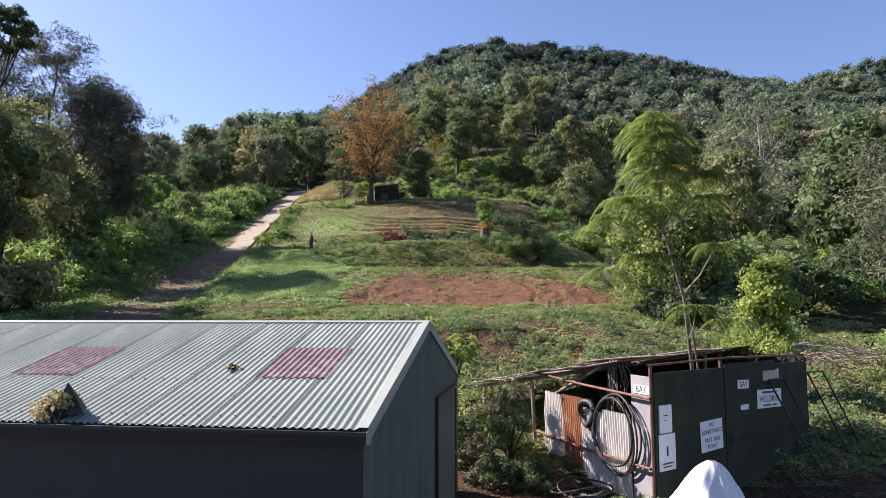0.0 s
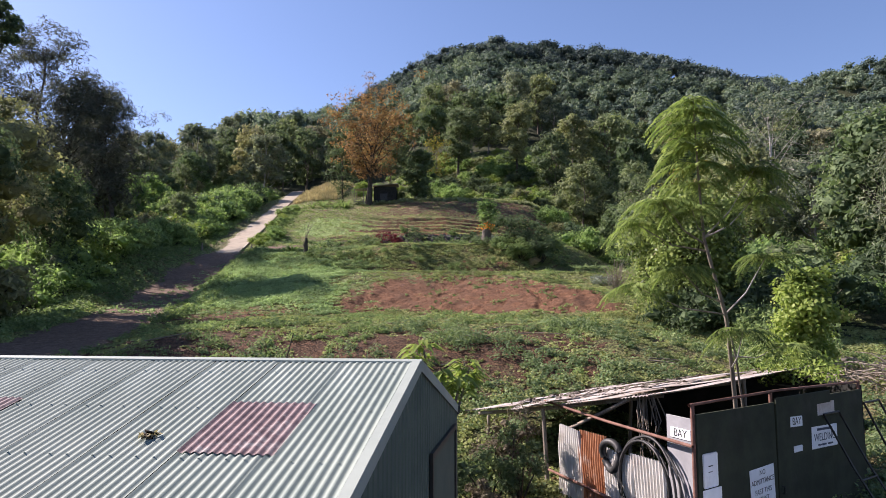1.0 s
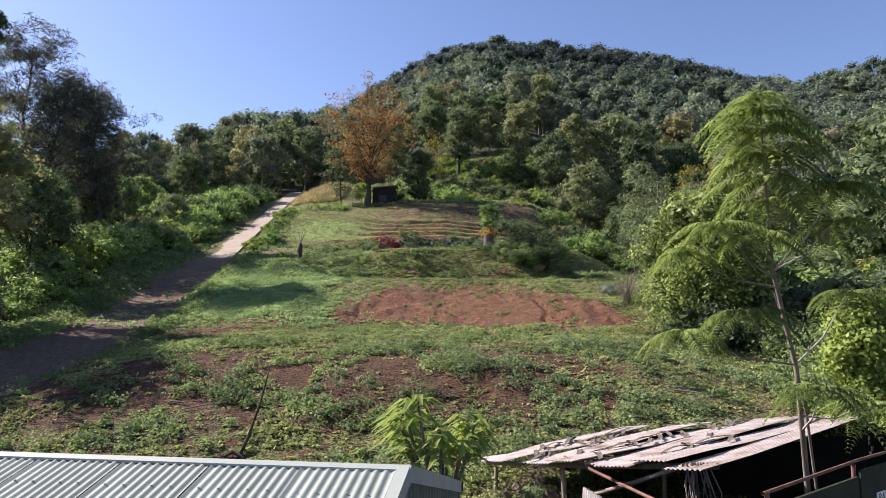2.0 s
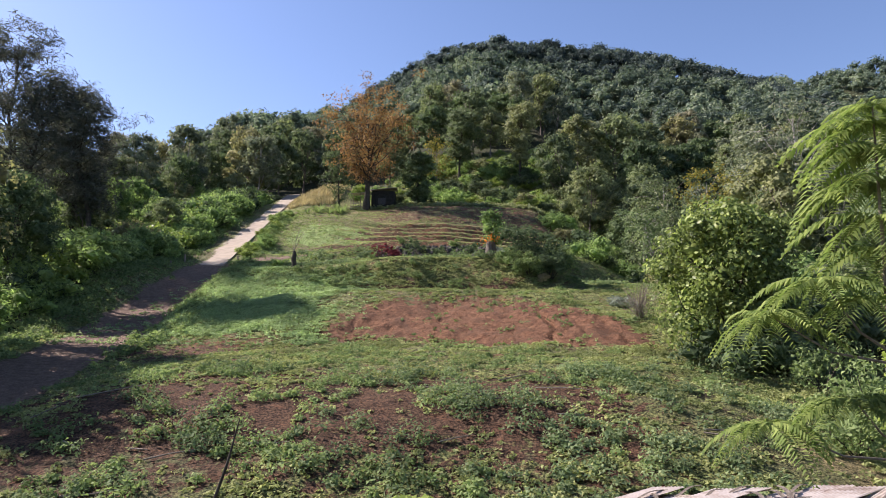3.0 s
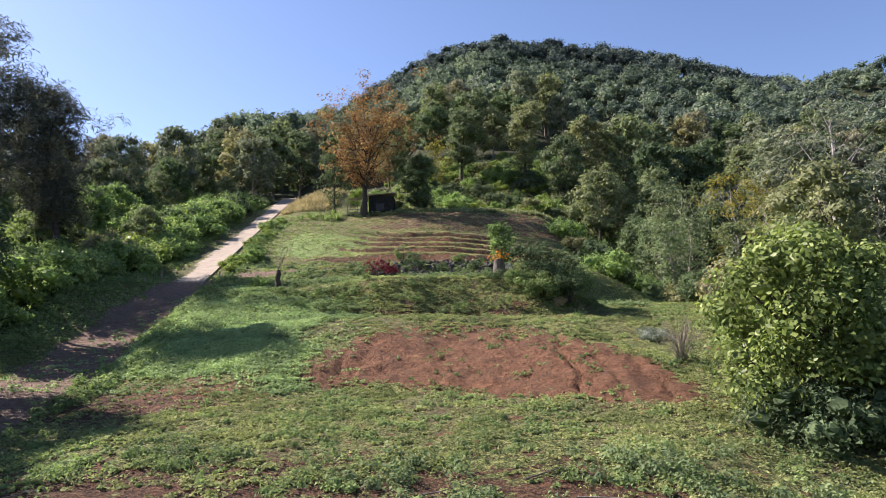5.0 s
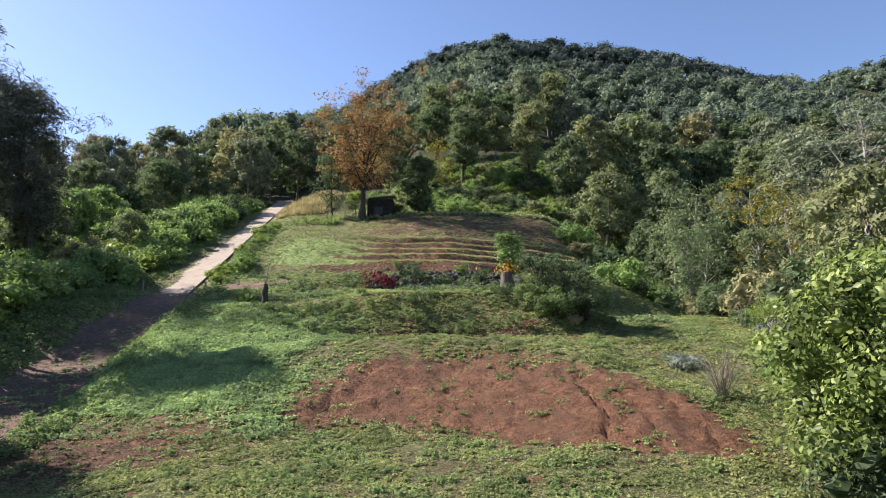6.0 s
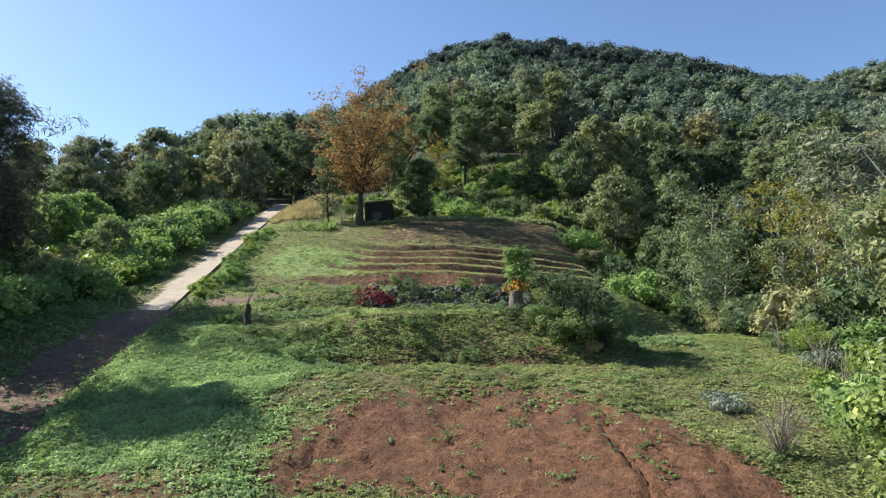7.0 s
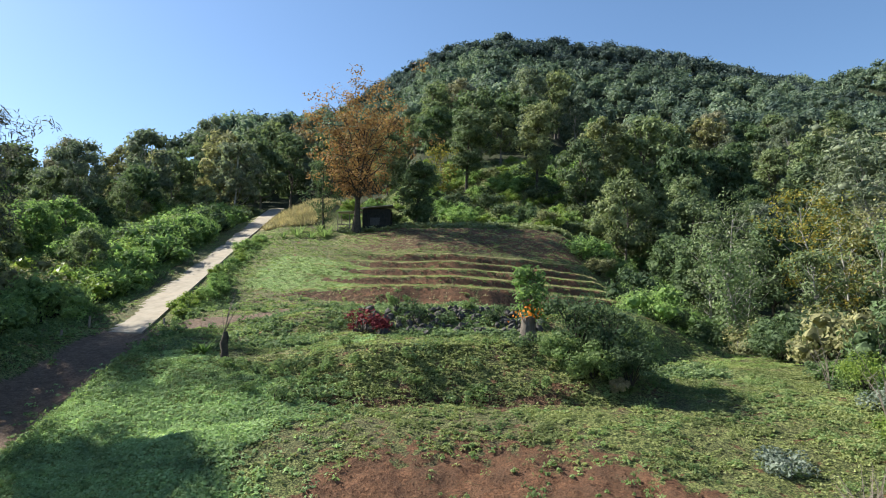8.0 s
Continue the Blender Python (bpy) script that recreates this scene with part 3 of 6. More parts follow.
gx = lines([(-2400, -700, 170), (-700, -120, 29), (-120, -36, 4), (-36, -18, 0.7), (-18, -8, 0.4), (-8, 11, 0.17), (11, 14, 0.4), (14, 36, 0.8), (36, 120, 4), (120, 700, 29), (700, 2400, 170)])
gy = lines([(-900, -60, 60), (-60, 6, 6), (6, 36, 0.4), (36, 62, 0.26), (62, 92, 0.24), (92, 112, 0.6), (112, 160, 3), (160, 440, 8), (440, 3000, 160)])
GX, GY = np.meshgrid(gx, gy)
GZ = land(GX, GY)
nx, ny = len(gx), len(gy)
ii, jj = np.meshgrid(np.arange(ny - 1), np.arange(nx - 1), indexing="ij")
gf = np.stack([ii * nx + jj, ii * nx + jj + 1, (ii + 1) * nx + jj + 1, (ii + 1) * nx + jj], -1).reshape(-1, 4)
rill = clay_face(GX, GY)
bent = GX * 1.9 + 0.9 * np.sin(GX * 0.83 + 1) + 0.35 * np.sin(GY * 1.3 + GX) + 0.2 * np.sin(GY * 3.1)
GZ = GZ - rill * 0.36 * smooth(-4, 6, GX) * (1 - np.abs(np.sin(bent * 0.9 + 1.1))) ** 9 * (0.4 + 0.6 * np.sin(GX * 0.9) ** 2) - rill * 0.14 * (1 - np.abs(np.sin(bent))) ** 7 * (0.35 + 0.65 * np.sin(GX * 1.3 + 2) ** 2) + rill * 0.09 * waves(GX, GY, 2.3, 1.0) + rill * 0.05 * waves(GX, GY, 6.1, 3.0) + 0.03 * waves(GX, GY, 4.3, 2.0) * (np.abs(GX) < 40)
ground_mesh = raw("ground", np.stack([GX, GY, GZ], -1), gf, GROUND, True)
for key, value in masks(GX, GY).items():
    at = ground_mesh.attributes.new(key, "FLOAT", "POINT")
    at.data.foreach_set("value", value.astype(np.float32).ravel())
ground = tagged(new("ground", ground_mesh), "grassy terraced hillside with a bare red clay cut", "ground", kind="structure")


def z_at(x, y):
    return float(land(x, y))


def strip(name, ys, half, lift, mat):
    """A paved strip along the track."""
    xs = track_x(ys)
    v = []
    for x, y in zip(xs, ys):
        for o in (-half, half):
            v.append((x + o, y - 0.22 * o, float(land(x, y)) + lift))
        for o in (-half, half):
            v.append((x + o, y - 0.22 * o, float(land(x, y)) + lift - 0.5))
    f = []
    for i in range(len(ys) - 1):
        a, b = 4 * i, 4 * i + 4
        f += [(a, a + 1, b + 1, b), (a + 2, a, b, b + 2), (a + 1, a + 3, b + 3, b + 1)]
    f += [(0, 2, 3, 1)]
    return raw(name, v, f, mat)


road = tagged(new("road", strip("road", np.linspace(63.5, 136, 60), 1.36, 0.06, CONCRETE)), "pale concrete strip road climbing the slope", "road", kind="structure")

# ---- the green shed ----
def corrugated(name, width, p0, p1, mat, pitch=0.0762, depth=0.0088, thick=0.0012, rows=2, ripple=0.0, seed=0):
    """A corrugated sheet: waves across x from 0 to width, its length from p0 to p1 in the y-z plane."""
    n = int(round(width / pitch)) * 6
    u = np.linspace(0, width, n + 1)
    w = np.cos(u / pitch * 2 * np.pi) * depth
    p0, p1 = np.array(p0, float), np.array(p1, float)
    d = (p1 - p0) / np.linalg.norm(p1 - p0)
    nrm = np.array([-d[1], d[0]])
    r = np.random.default_rng(seed)
    t = np.linspace(0, 1, rows)
    sag = r.normal(0, ripple, (rows, 1)) + np.linspace(-1, 1, n + 1)[None, :] * r.normal(0, ripple, (rows, 1))
    off = w[None, :] + sag
    base = p0[None, :] + (p1 - p0)[None, :] * t[:, None]
    x = np.broadcast_to(u, (rows, n + 1))
    yz = base[:, None, :] + off[:, :, None] * nrm
    v = np.stack([x, yz[..., 0], yz[..., 1]], -1).reshape(-1, 3)
    i, j = np.meshgrid(np.arange(rows - 1), np.arange(n), indexing="ij")
    k = n + 1
    f = np.stack([i * k + j, i * k + j + 1, (i + 1) * k + j + 1, (i + 1) * k + j], -1).reshape(-1, 4)
    return raw(name, v, f, mat, True)


HALF, RISE, RIDGE, BARGE, COVER, SHEETS = 3.31, 0.92, 3.33, 0.86, 0.762, 17
EAVE = RIDGE - RISE
shed = thing("steel_shed", pose(-1.039, 9.395, 0, 0, 0, -8.21), "long pale green corrugated steel shed with red skylight sheets", "shed")
SLOPE = RISE / HALF
near_sheet = corrugated("roof_sheet", COVER - 0.018, (-HALF - 0.05, -RISE - 0.05 * SLOPE), (-0.03, -0.03 * SLOPE), ROOF_GREEN, rows=4, ripple=0.002)
far_sheet = corrugated("roof_sheet", COVER + 0.05, (0.03, -0.03 * SLOPE), (HALF + 0.05, -RISE - 0.05 * SLOPE), ROOF_GREEN)
sky_sheet = corrugated("skylight_sheet", COVER + 0.06, (-HALF * 0.655, -RISE * 0.655), (-HALF * 0.36, -RISE * 0.36), SKYLIGHT, rows=3, ripple=0.003)
for i in range(SHEETS):
    lap = 0.011 if i % 2 else 0.0
    part("roof_sheet", near_sheet, shed, m=pose(-COVER * (i + 1) + 0.02, 0, RIDGE))
    part("roof_sheet", far_sheet, shed, m=pose(-COVER * (i + 1) + 0.02, 0, RIDGE + lap))
    if i % 4 == 0:
        part("skylight_sheet", sky_sheet, shed, "faded red translucent corrugated skylight sheet", pose(-COVER * (i + 1) + 0.015, 0, RIDGE + 0.012))
edge_near = corrugated("roof_sheet", COVER, (-HALF - 0.05, -RISE - 0.05 * SLOPE), (-0.03, -0.03 * SLOPE), ROOF_GREEN, rows=4, ripple=0.002)
edge_far = corrugated("roof_sheet", COVER, (0.03, -0.03 * SLOPE), (HALF + 0.05, -RISE - 0.05 * SLOPE), ROOF_GREEN)
part("roof_sheet", edge_near, shed, m=pose(0.0, 0, RIDGE + 0.004))
part("roof_sheet", edge_far, shed, m=pose(0.0, 0, RIDGE + 0.004))
X0 = -COVER * SHEETS


def bent_strip(name, profile, x0, x1, mat, thick=0.002):
    """A folded strip: a profile in y-z drawn along x."""
    v = [(x, y, z) for x in (x0, x1) for y, z in profile]
    k = len(profile)
    return raw(name, v, [(i, i + 1, k + i + 1, k + i) for i in range(k - 1)], mat)


a = math.atan(SLOPE)
cap = [(-0.07, -0.07 * SLOPE + 0.004), (-0.065, -0.065 * SLOPE + 0.02), (-0.02, 0.018), (0, 0.024), (0.02, 0.018), (0.065, -0.065 * SLOPE + 0.02), (0.07, -0.07 * SLOPE + 0.004)]
part("ridge_cap", bent_strip("ridge_cap", cap, X0, BARGE + 0.01, FLASHING), shed, "pale green folded ridge capping", pose(0, 0, RIDGE))
for side in (-1, 1):
    v, f = [], []
    for y, z in ((0.0, RIDGE + 0.02), (side * (HALF + 0.06), EAVE + 0.02 - 0.06 * SLOPE)):
        for x, dz in ((BARGE - 0.1, -0.012), (BARGE - 0.09, 0.004), (BARGE, 0.006), (BARGE + 0.004, -0.13)):
            v.append((x, y, z + dz))
    part("barge_flashing", raw("barge_flashing", v, [(i, i + 1, i + 5, i + 4) for i in range(3)], FLASHING), shed, "pale green barge flashing along the gable")
screw = from_bm("screw", box(bmesh.new(), -0.007, -0.007, 0.0, 0.007, 0.007, 0.006, 0.002), ROOF_GREEN)
for i in range(-1, 9):
    for q in (0.12, 0.4, 0.68, 0.95):
        for k in (1, 3, 6, 8):
            part("screw", screw, shed, m=pose(-COVER * (i + 1) + 0.02 + k * 0.0762, -HALF * q, RIDGE - RISE * q + 0.008, math.degrees(a)))
# front gutter
gut = [(-0.012, 0.02), (-0.014, -0.1), (-0.13, -0.1), (-0.15, -0.02), (-0.15, 0.012), (-0.14, 0.014)]
for side, nm in ((1, "front"), (-1, "back")):
    prof = [(side * (-HALF - 0.01 + (y if side > 0 else y)), z) if side > 0 else (HALF + 0.01 - y, z) for y, z in gut]
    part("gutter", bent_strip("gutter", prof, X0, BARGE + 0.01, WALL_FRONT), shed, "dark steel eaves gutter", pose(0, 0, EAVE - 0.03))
# gutter end
bm = bmesh.new()
box(bm, BARGE + 0.008, -HALF - 0.16, EAVE - 0.14, BARGE + 0.012, -HALF + 0.0, EAVE - 0.015)
part("gutter_end", from_bm("gutter_end", bm, FLASHING), shed)


def ribbed_wall(name, length, heights, mat, pitch=0.19, depth=0.016):
    """A wall of ribbed steel along x, its top following heights(u)."""
    us, offs = [], []
    for i in range(int(length / pitch)):
        for du, o in ((0.0, 0), (0.11, 0), (0.125, depth), (0.165, depth), (0.18, 0)):
            us.append(i * pitch + du)
            offs.append(o)
    us.append(length), offs.append(0)
    v = []
    for u, o in zip(us, offs):
        v += [(u, -o, 0), (u, -o, heights(u))]
    for u, o in zip(us, offs):
        v += [(u, 0.05, 0), (u, 0.05, heights(u))]
    n = len(us)
    f = [(2 * i, 2 * i + 2, 2 * i + 3, 2 * i + 1) for i in range(n - 1)]
    f += [(2 * n + 2 * i + 1, 2 * n + 2 * i + 3, 2 * n + 2 * i + 2, 2 * n + 2 * i) for i in range(n - 1)]
    f += [(2 * i + 1, 2 * i + 3, 2 * n + 2 * i + 3, 2 * n + 2 * i + 1) for i in range(n - 1)]
    return raw(name, v, f, mat)


WX = BARGE - 0.03
part("wall", ribbed_wall("wall", WX - X0, lambda u: EAVE - 0.03, WALL_FRONT, 0.25, 0.0015), shed, "ribbed steel front wall, its shade put into a dark blue-grey colour", pose(X0, -HALF + 0.06, 0))
part("wall", ribbed_wall("wall", WX - X0, lambda u: EAVE - 0.03, WALL_GREEN), shed, "", pose(WX, HALF - 0.06, 0, 0, 0, 180))
gable = ribbed_wall("gable_wall", 2 * HALF - 0.12, lambda u: EAVE - 0.04 + SLOPE * (HALF - abs(u - HALF + 0.06)), WALL_GREEN, 0.16, 0.012)
part("gable_wall", gable, shed, "dark green ribbed steel gable wall", pose(WX, -HALF + 0.06, 0, 0, 0, 90))
part("gable_wall", gable, shed, "", pose(X0, HALF - 0.06, 0, 0, 0, -90))
for y in (-HALF + 0.02, HALF - 0.13):
    part("corner_flashing", from_bm("corner_flashing", box(bmesh.new(), WX - 0.03, y, 0, WX + 0.022, y + 0.11, EAVE - 0.05), WALL_GREEN), shed)
# door in the gable
door = part("door", from_bm("door", box(bmesh.new(), WX + 0.016, 0.75, 0, WX + 0.03, 2.85, 2.12), WALL_GREEN), shed, "dark green steel door leaf")
bm = bmesh.new()
for y in (0.68, 2.85):
    box(bm, WX + 0.012, y, 0, WX + 0.055, y + 0.07, 2.2, 0.004)
box(bm, WX + 0.012, 0.75, 2.12, WX + 0.055, 2.85, 2.2, 0.004)
part("door_frame", from_bm("door_frame", bm, BLACK_STEEL), shed, "black steel door frame")

part("handle", raw("handle", *tube([(WX + 0.03, 2.7, 1.0), (WX + 0.075, 2.7, 1.01), (WX + 0.075, 2.58, 1.01)], [0.011] * 3, 8), FLASHING, True), door, "pale metal door handle")

# ---- woods ----
def scatter(n, x0, x1, y0, y1, keep, seed, gap):
    r = np.random.default_rng(seed)
    xs, ys = np.zeros(n), np.zeros(n)
    k = 0
    for _ in range(n * 14):
        x, y = r.uniform(x0, x1), r.uniform(y0, y1)
        if keep(x, y) and not ((xs[:k] - x) ** 2 + (ys[:k] - y) ** 2 < gap * gap).any():
            xs[k], ys[k] = x, y
            k += 1
            if k == n:
                break
    return list(zip(xs[:k], ys[:k]))


def in_view(x, y, margin=0.0):
    return abs(x) < 14 + 0.78 * (y - 4) + margin


def wooded(x, y):
    """Where the standing woods are."""
    tx = float(track_x(y))
    if y > 122:
        return not (abs(x + 23) < 11 and y < 146) and not (-14 < x < 24 and y < 152)
    if x < tx - 8:
        return y > 27 and (x < tx - 16 or not 40 < y < 128)
    if 16 < x < 35 and 54 < y < 88:
        return False
    return (x > 20.5 + 0.35 * (y - 45) and 40 < y <= 70) or (x > 20 and y > 70) or (x > 25 and y > 100)


def spread_out(kinds, spots, weights, seed, low, high, sink=0.2):
    """Each kind's first plant goes to the first spot that draws it, the rest are copies."""
    r = np.random.default_rng(seed)
    placed = set()
    for x, y in spots:
        k = int(r.choice(len(kinds), p=weights))
        sc = r.uniform(low, high)
        m = pose(x, y, z_at(x, y) - sink, 0, 0, r.uniform(0, 360))
        ob = kinds[k] if k not in placed else copy_thing(kinds[k], m)
        placed.add(k)
        ob.matrix_basis = m
        ob.scale = (sc, sc, sc * r.uniform(0.88, 1.12))


far_off = pose(0, -300, -8)
near_kinds = [
    tree_thing("gum_tree", 21, far_off, BARK, L_GUM, "olive green gum tree in the woods", "tree", "woodland trees", height=12.5, girth=0.2, spread=0.3, heads=24, per=190, leaf=0.36, low=0.12),
    tree_thing("gum_tree", 22, far_off, BARK_PALE, L_GUM_GREY, "grey-green gum tree with a pale trunk", "tree", "woodland trees", height=14.5, girth=0.2, spread=0.25, heads=22, per=190, leaf=0.36, low=0.3, width=0.6),
    tree_thing("gum_tree", 23, far_off, BARK_DARK, L_DARK, "dark shady tree with a dense crown", "tree", "woodland trees", height=10.5, girth=0.2, spread=0.33, heads=22, per=190, leaf=0.36, low=0.08),
    tree_thing("gum_tree", 24, far_off, BARK, L_LUSH, "bright green broadleaf tree in the woods", "tree", "woodland trees", height=8.5, girth=0.16, spread=0.36, heads=22, per=190, leaf=0.32, low=0.06),
]
near_spots = scatter(128, -95, 95, 34, 122, lambda x, y: wooded(x, y) and in_view(x, y) and y < 122, 3, 4.5)
right_spots = [p for p in near_spots if p[0] > 0]
spread_out(near_kinds, [p for p in near_spots if p[0] <= 0 and p[1] >= 84], (0.34, 0.1, 0.14, 0.42), 5, 0.6, 0.95)
left_kinds = [copy_thing(k, far_off) for k in near_kinds]
spread_out(left_kinds, [p for p in near_spots if p[0] <= 0 and p[1] < 84], (0.16, 0.06, 0.08, 0.7), 14, 0.5, 0.82)
right_kinds = [copy_thing(k, pose(*right_spots[i], 0)) for i, k in enumerate(near_kinds)]
spread_out(right_kinds, right_spots, (0.52, 0.16, 0.27, 0.05), 7, 0.65, 1.08)


mid_kinds = [
    tree_thing("gum_tree", 31, far_off, BARK, L_GUM, "olive green gum tree on the hillside", "tree", "hillside trees", height=14, girth=0.22, spread=0.29, heads=20, per=150, leaf=0.56, low=0.1),
    tree_thing("gum_tree", 32, far_off, BARK_PALE, L_GUM_GREY, "grey-green gum tree on the hillside", "tree", "hillside trees", height=16, girth=0.2, spread=0.26, heads=20, per=150, leaf=0.56, low=0.18, width=0.6),
    tree_thing("gum_tree", 33, far_off, BARK_DARK, L_DARK, "dark gum tree on the hillside", "tree", "hillside trees", height=13, girth=0.22, spread=0.3, heads=20, per=150, leaf=0.56, low=0.08),
]
spread_out(mid_kinds, scatter(190, -150, 165, 116, 200, lambda x, y: wooded(x, y) and in_view(x, y) and y >= 118, 4, 5.6), (0.48, 0.3, 0.22), 6, 0.65, 1.2)

# the far woods on the hill
far_spots = scatter(1000, -250, 330, 192, 392, lambda x, y: in_view(x, y, 20), 9, 5.2) + scatter(110, -50, 200, 345, 375, lambda x, y: True, 10, 4.0)
r = np.random.default_rng(12)
heads = {"slope": [], "top": []}
for x, y in far_spots:
    z, h, tone = z_at(x, y), r.uniform(9, 16), r.uniform(0, 1)
    w = h * r.uniform(0.3, 0.4)
    # Past this wavy line trees take the leaf colour that carries shade.
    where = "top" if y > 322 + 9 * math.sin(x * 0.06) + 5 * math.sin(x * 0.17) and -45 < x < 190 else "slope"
    turn = r.uniform(0, 6.28)
    heads[where].append((x, y, z + h * 0.76, w * 0.66, 0.8, tone))
    for i in range(4):
        a, q = turn + i * 1.57 + r.uniform(-0.4, 0.4), r.uniform(0.5, 0.75)
        heads[where].append((x + w * q * math.cos(a), y + w * q * math.sin(a), z + h * r.uniform(0.4, 0.7), w * r.uniform(0.4, 0.6), 0.85, tone))


FAR_PER = 110


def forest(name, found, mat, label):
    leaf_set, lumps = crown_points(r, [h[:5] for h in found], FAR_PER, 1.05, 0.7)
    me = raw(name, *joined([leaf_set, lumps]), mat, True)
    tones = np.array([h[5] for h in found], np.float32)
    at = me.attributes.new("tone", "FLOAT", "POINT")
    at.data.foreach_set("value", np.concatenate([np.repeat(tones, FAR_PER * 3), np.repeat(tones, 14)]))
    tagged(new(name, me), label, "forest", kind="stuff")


forest("far_woods", heads["slope"], L_FAR, "dense olive green eucalypt forest covering the hill")
forest("hilltop_woods", heads["top"], L_HILLTOP, "forest along the top of the hill, its shade put into darker blue-green leaves")


# ---- shrubs ----
def bush_thing(name, seed, m, leaf_mat, label, radius=1.2, height=1.4, lumps=16, per=45, leaf=0.14, group="", category="shrub", stem=BARK_DARK, width=0.55, puff=0.38, core=0.55, stems=9):
    """A shrub: stems from the root to lumps of leaves that fill a rough dome."""
    r = np.random.default_rng(seed)
    wood, cents, outs, mids, sizes = [], [], [], [], []
    for i in range(lumps):
        a, q = r.uniform(0, 2 * np.pi), r.uniform(0, 1) ** 0.6
        zz = height * (0.25 + 0.72 * r.uniform(0, 1) * math.sqrt(max(0.05, 1 - 0.8 * q * q)))
        tip = np.array([math.cos(a) * q * radius, math.sin(a) * q * radius, zz])
        if i < stems:
            wood.append(tube(np.stack([tip * [0.05, 0.05, 0.0], tip * [0.5, 0.5, 0.62] + r.normal(0, 0.05, 3), tip]), np.array([0.025, 0.018, 0.008]) * max(1, height / 1.5), 4))
        n = int(per * r.uniform(0.7, 1.3))
        ball = r.normal(0, 1, (n, 3))
        ball /= np.linalg.norm(ball, axis=1)[:, None] / r.uniform(0.45, 1.25, (n, 1)) ** 0.5
        sz = r.uniform(0.7, 1.25)
        mids.append(tip), sizes.append(radius * puff * sz * core)
        c = tip + ball * radius * puff * np.array([1, 1, 0.75]) * sz
        c[:, 2] = np.maximum(c[:, 2], 0.03)
        cents.append(c)
        outs.append(ball + 0.6 * tip / (radius + height))
    ob = thing(name, m, label, category, group)
    part("stem", raw("stem", *joined(wood), stem, True), ob)
    part("foliage", raw("foliage", *joined([chips(r, np.concatenate(cents), leaf, width, 0.35, out=np.concatenate(outs))] + ([cores(r, mids, sizes, 0.75)] if core else [])), leaf_mat), ob)
    return ob


edge_kinds = [
    bush_thing("shrub", 41, pose(0, -300, -8), L_LUSH, "fresh green scrambling shrub at the edge of the woods", 1.9, 2.3, 20, 105, 0.2, "scrub"),
    bush_thing("shrub", 42, pose(0, -300, -8), L_DARK, "dark green shrub at the edge of the woods", 1.7, 2.5, 20, 105, 0.18, "scrub"),
    bush_thing("shrub", 43, pose(0, -300, -8), L_LIME, "yellow-green shrub in the sun", 1.5, 2.0, 20, 95, 0.19, "scrub"),
    bush_thing("shrub", 44, pose(0, -300, -8), L_GUM, "olive green shrub in the scrub", 2.0, 2.8, 20, 105, 0.2, "scrub"),
]


def scrub(x, y):
    tx = float(track_x(y))
    if y < 150 and -10 < x - tx < (-5.8 if y < 67 else -4.4) and y > 30:
        return True
    if x < tx - 5.5 and y > 30 and y < 120:
        return np.random.default_rng(int(abs(x * 97 + y * 131))).uniform() < 0.3
    if 106 < y < 140 and -4 < x < 30:
        return True
    if 66 < y < 112 and 13.5 + 0.06 * (y - 62) < x < 28:
        return True
    return 40 < y < 70 and 17.5 + 0.35 * (y - 45) < x < 36 or (24 < y < 42 and 14 < x < 30)


spread_out(edge_kinds, scatter(200, -62, 60, 28, 146, lambda x, y: scrub(x, y) and in_view(x, y), 15, 1.7), (0.46, 0.14, 0.14, 0.26), 8, 0.7, 1.45, 0.1)

ditch_kinds = [copy_thing(edge_kinds[k], pose(0, -300, -8)) for k in (0, 2)]
ditch_spots = [(float(track_x(y)) + 2.6 + 0.5 * math.sin(y * 3.1), y) for y in np.arange(67, 99, 1.7)]
spread_out(ditch_kinds, ditch_spots, (0.55, 0.45), 21, 0.35, 0.62, 0.1)
young_kinds = [copy_thing(near_kinds[k], far_off) for k in (3, 0)]
spread_out(young_kinds, scatter(16, -52, -24, 50, 120, lambda x, y: -14.5 < x - float(track_x(y)) < -7.5, 28, 4.0), (0.8, 0.2), 29, 0.32, 0.6)
bank_kinds = [copy_thing(near_kinds[k], far_off) for k in (3, 0, 2)]
spread_out(bank_kinds, scatter(16, -64, -30, 60, 112, lambda x, y: -26 < x - float(track_x(y)) < -15, 48, 4.2), (0.55, 0.3, 0.15), 49, 0.55, 0.85)
slope_kinds = [copy_thing(edge_kinds[k], pose(0, -300, -8)) for k in (2, 3, 0)]
for ob in slope_kinds:
    ob.name = "slope_shrub"
spread_out(slope_kinds, scatter(95, -16, 30, 108, 156, lambda x, y: True, 17, 2.6), (0.5, 0.15, 0.35), 22, 0.45, 1.2, 0.1)
hedge_kinds = [copy_thing(edge_kinds[k], pose(0, -300, -8)) for k in (0, 2, 3)]
for ob in hedge_kinds:
    ob.name = "hedge_shrub"
spread_out(hedge_kinds, scatter(125, -52, -22, 46, 134, lambda x, y: -16.5 < x - float(track_x(y)) < (-6.2 if y < 67 else -4.6), 18, 2.3), (0.6, 0.25, 0.15), 23, 0.9, 1.6, 0.1)

verge_kinds = [copy_thing(edge_kinds[k], pose(0, -300, -8)) for k in (0, 3, 1)]
for ob in verge_kinds:
    ob.name = "gully_edge_shrub"
spread_out(verge_kinds, scatter(34, 16, 30, 57, 80, lambda x, y: x > 19.5 + 0.12 * (y - 57), 31, 1.9), (0.45, 0.35, 0.2), 32, 0.7, 1.3, 0.1)

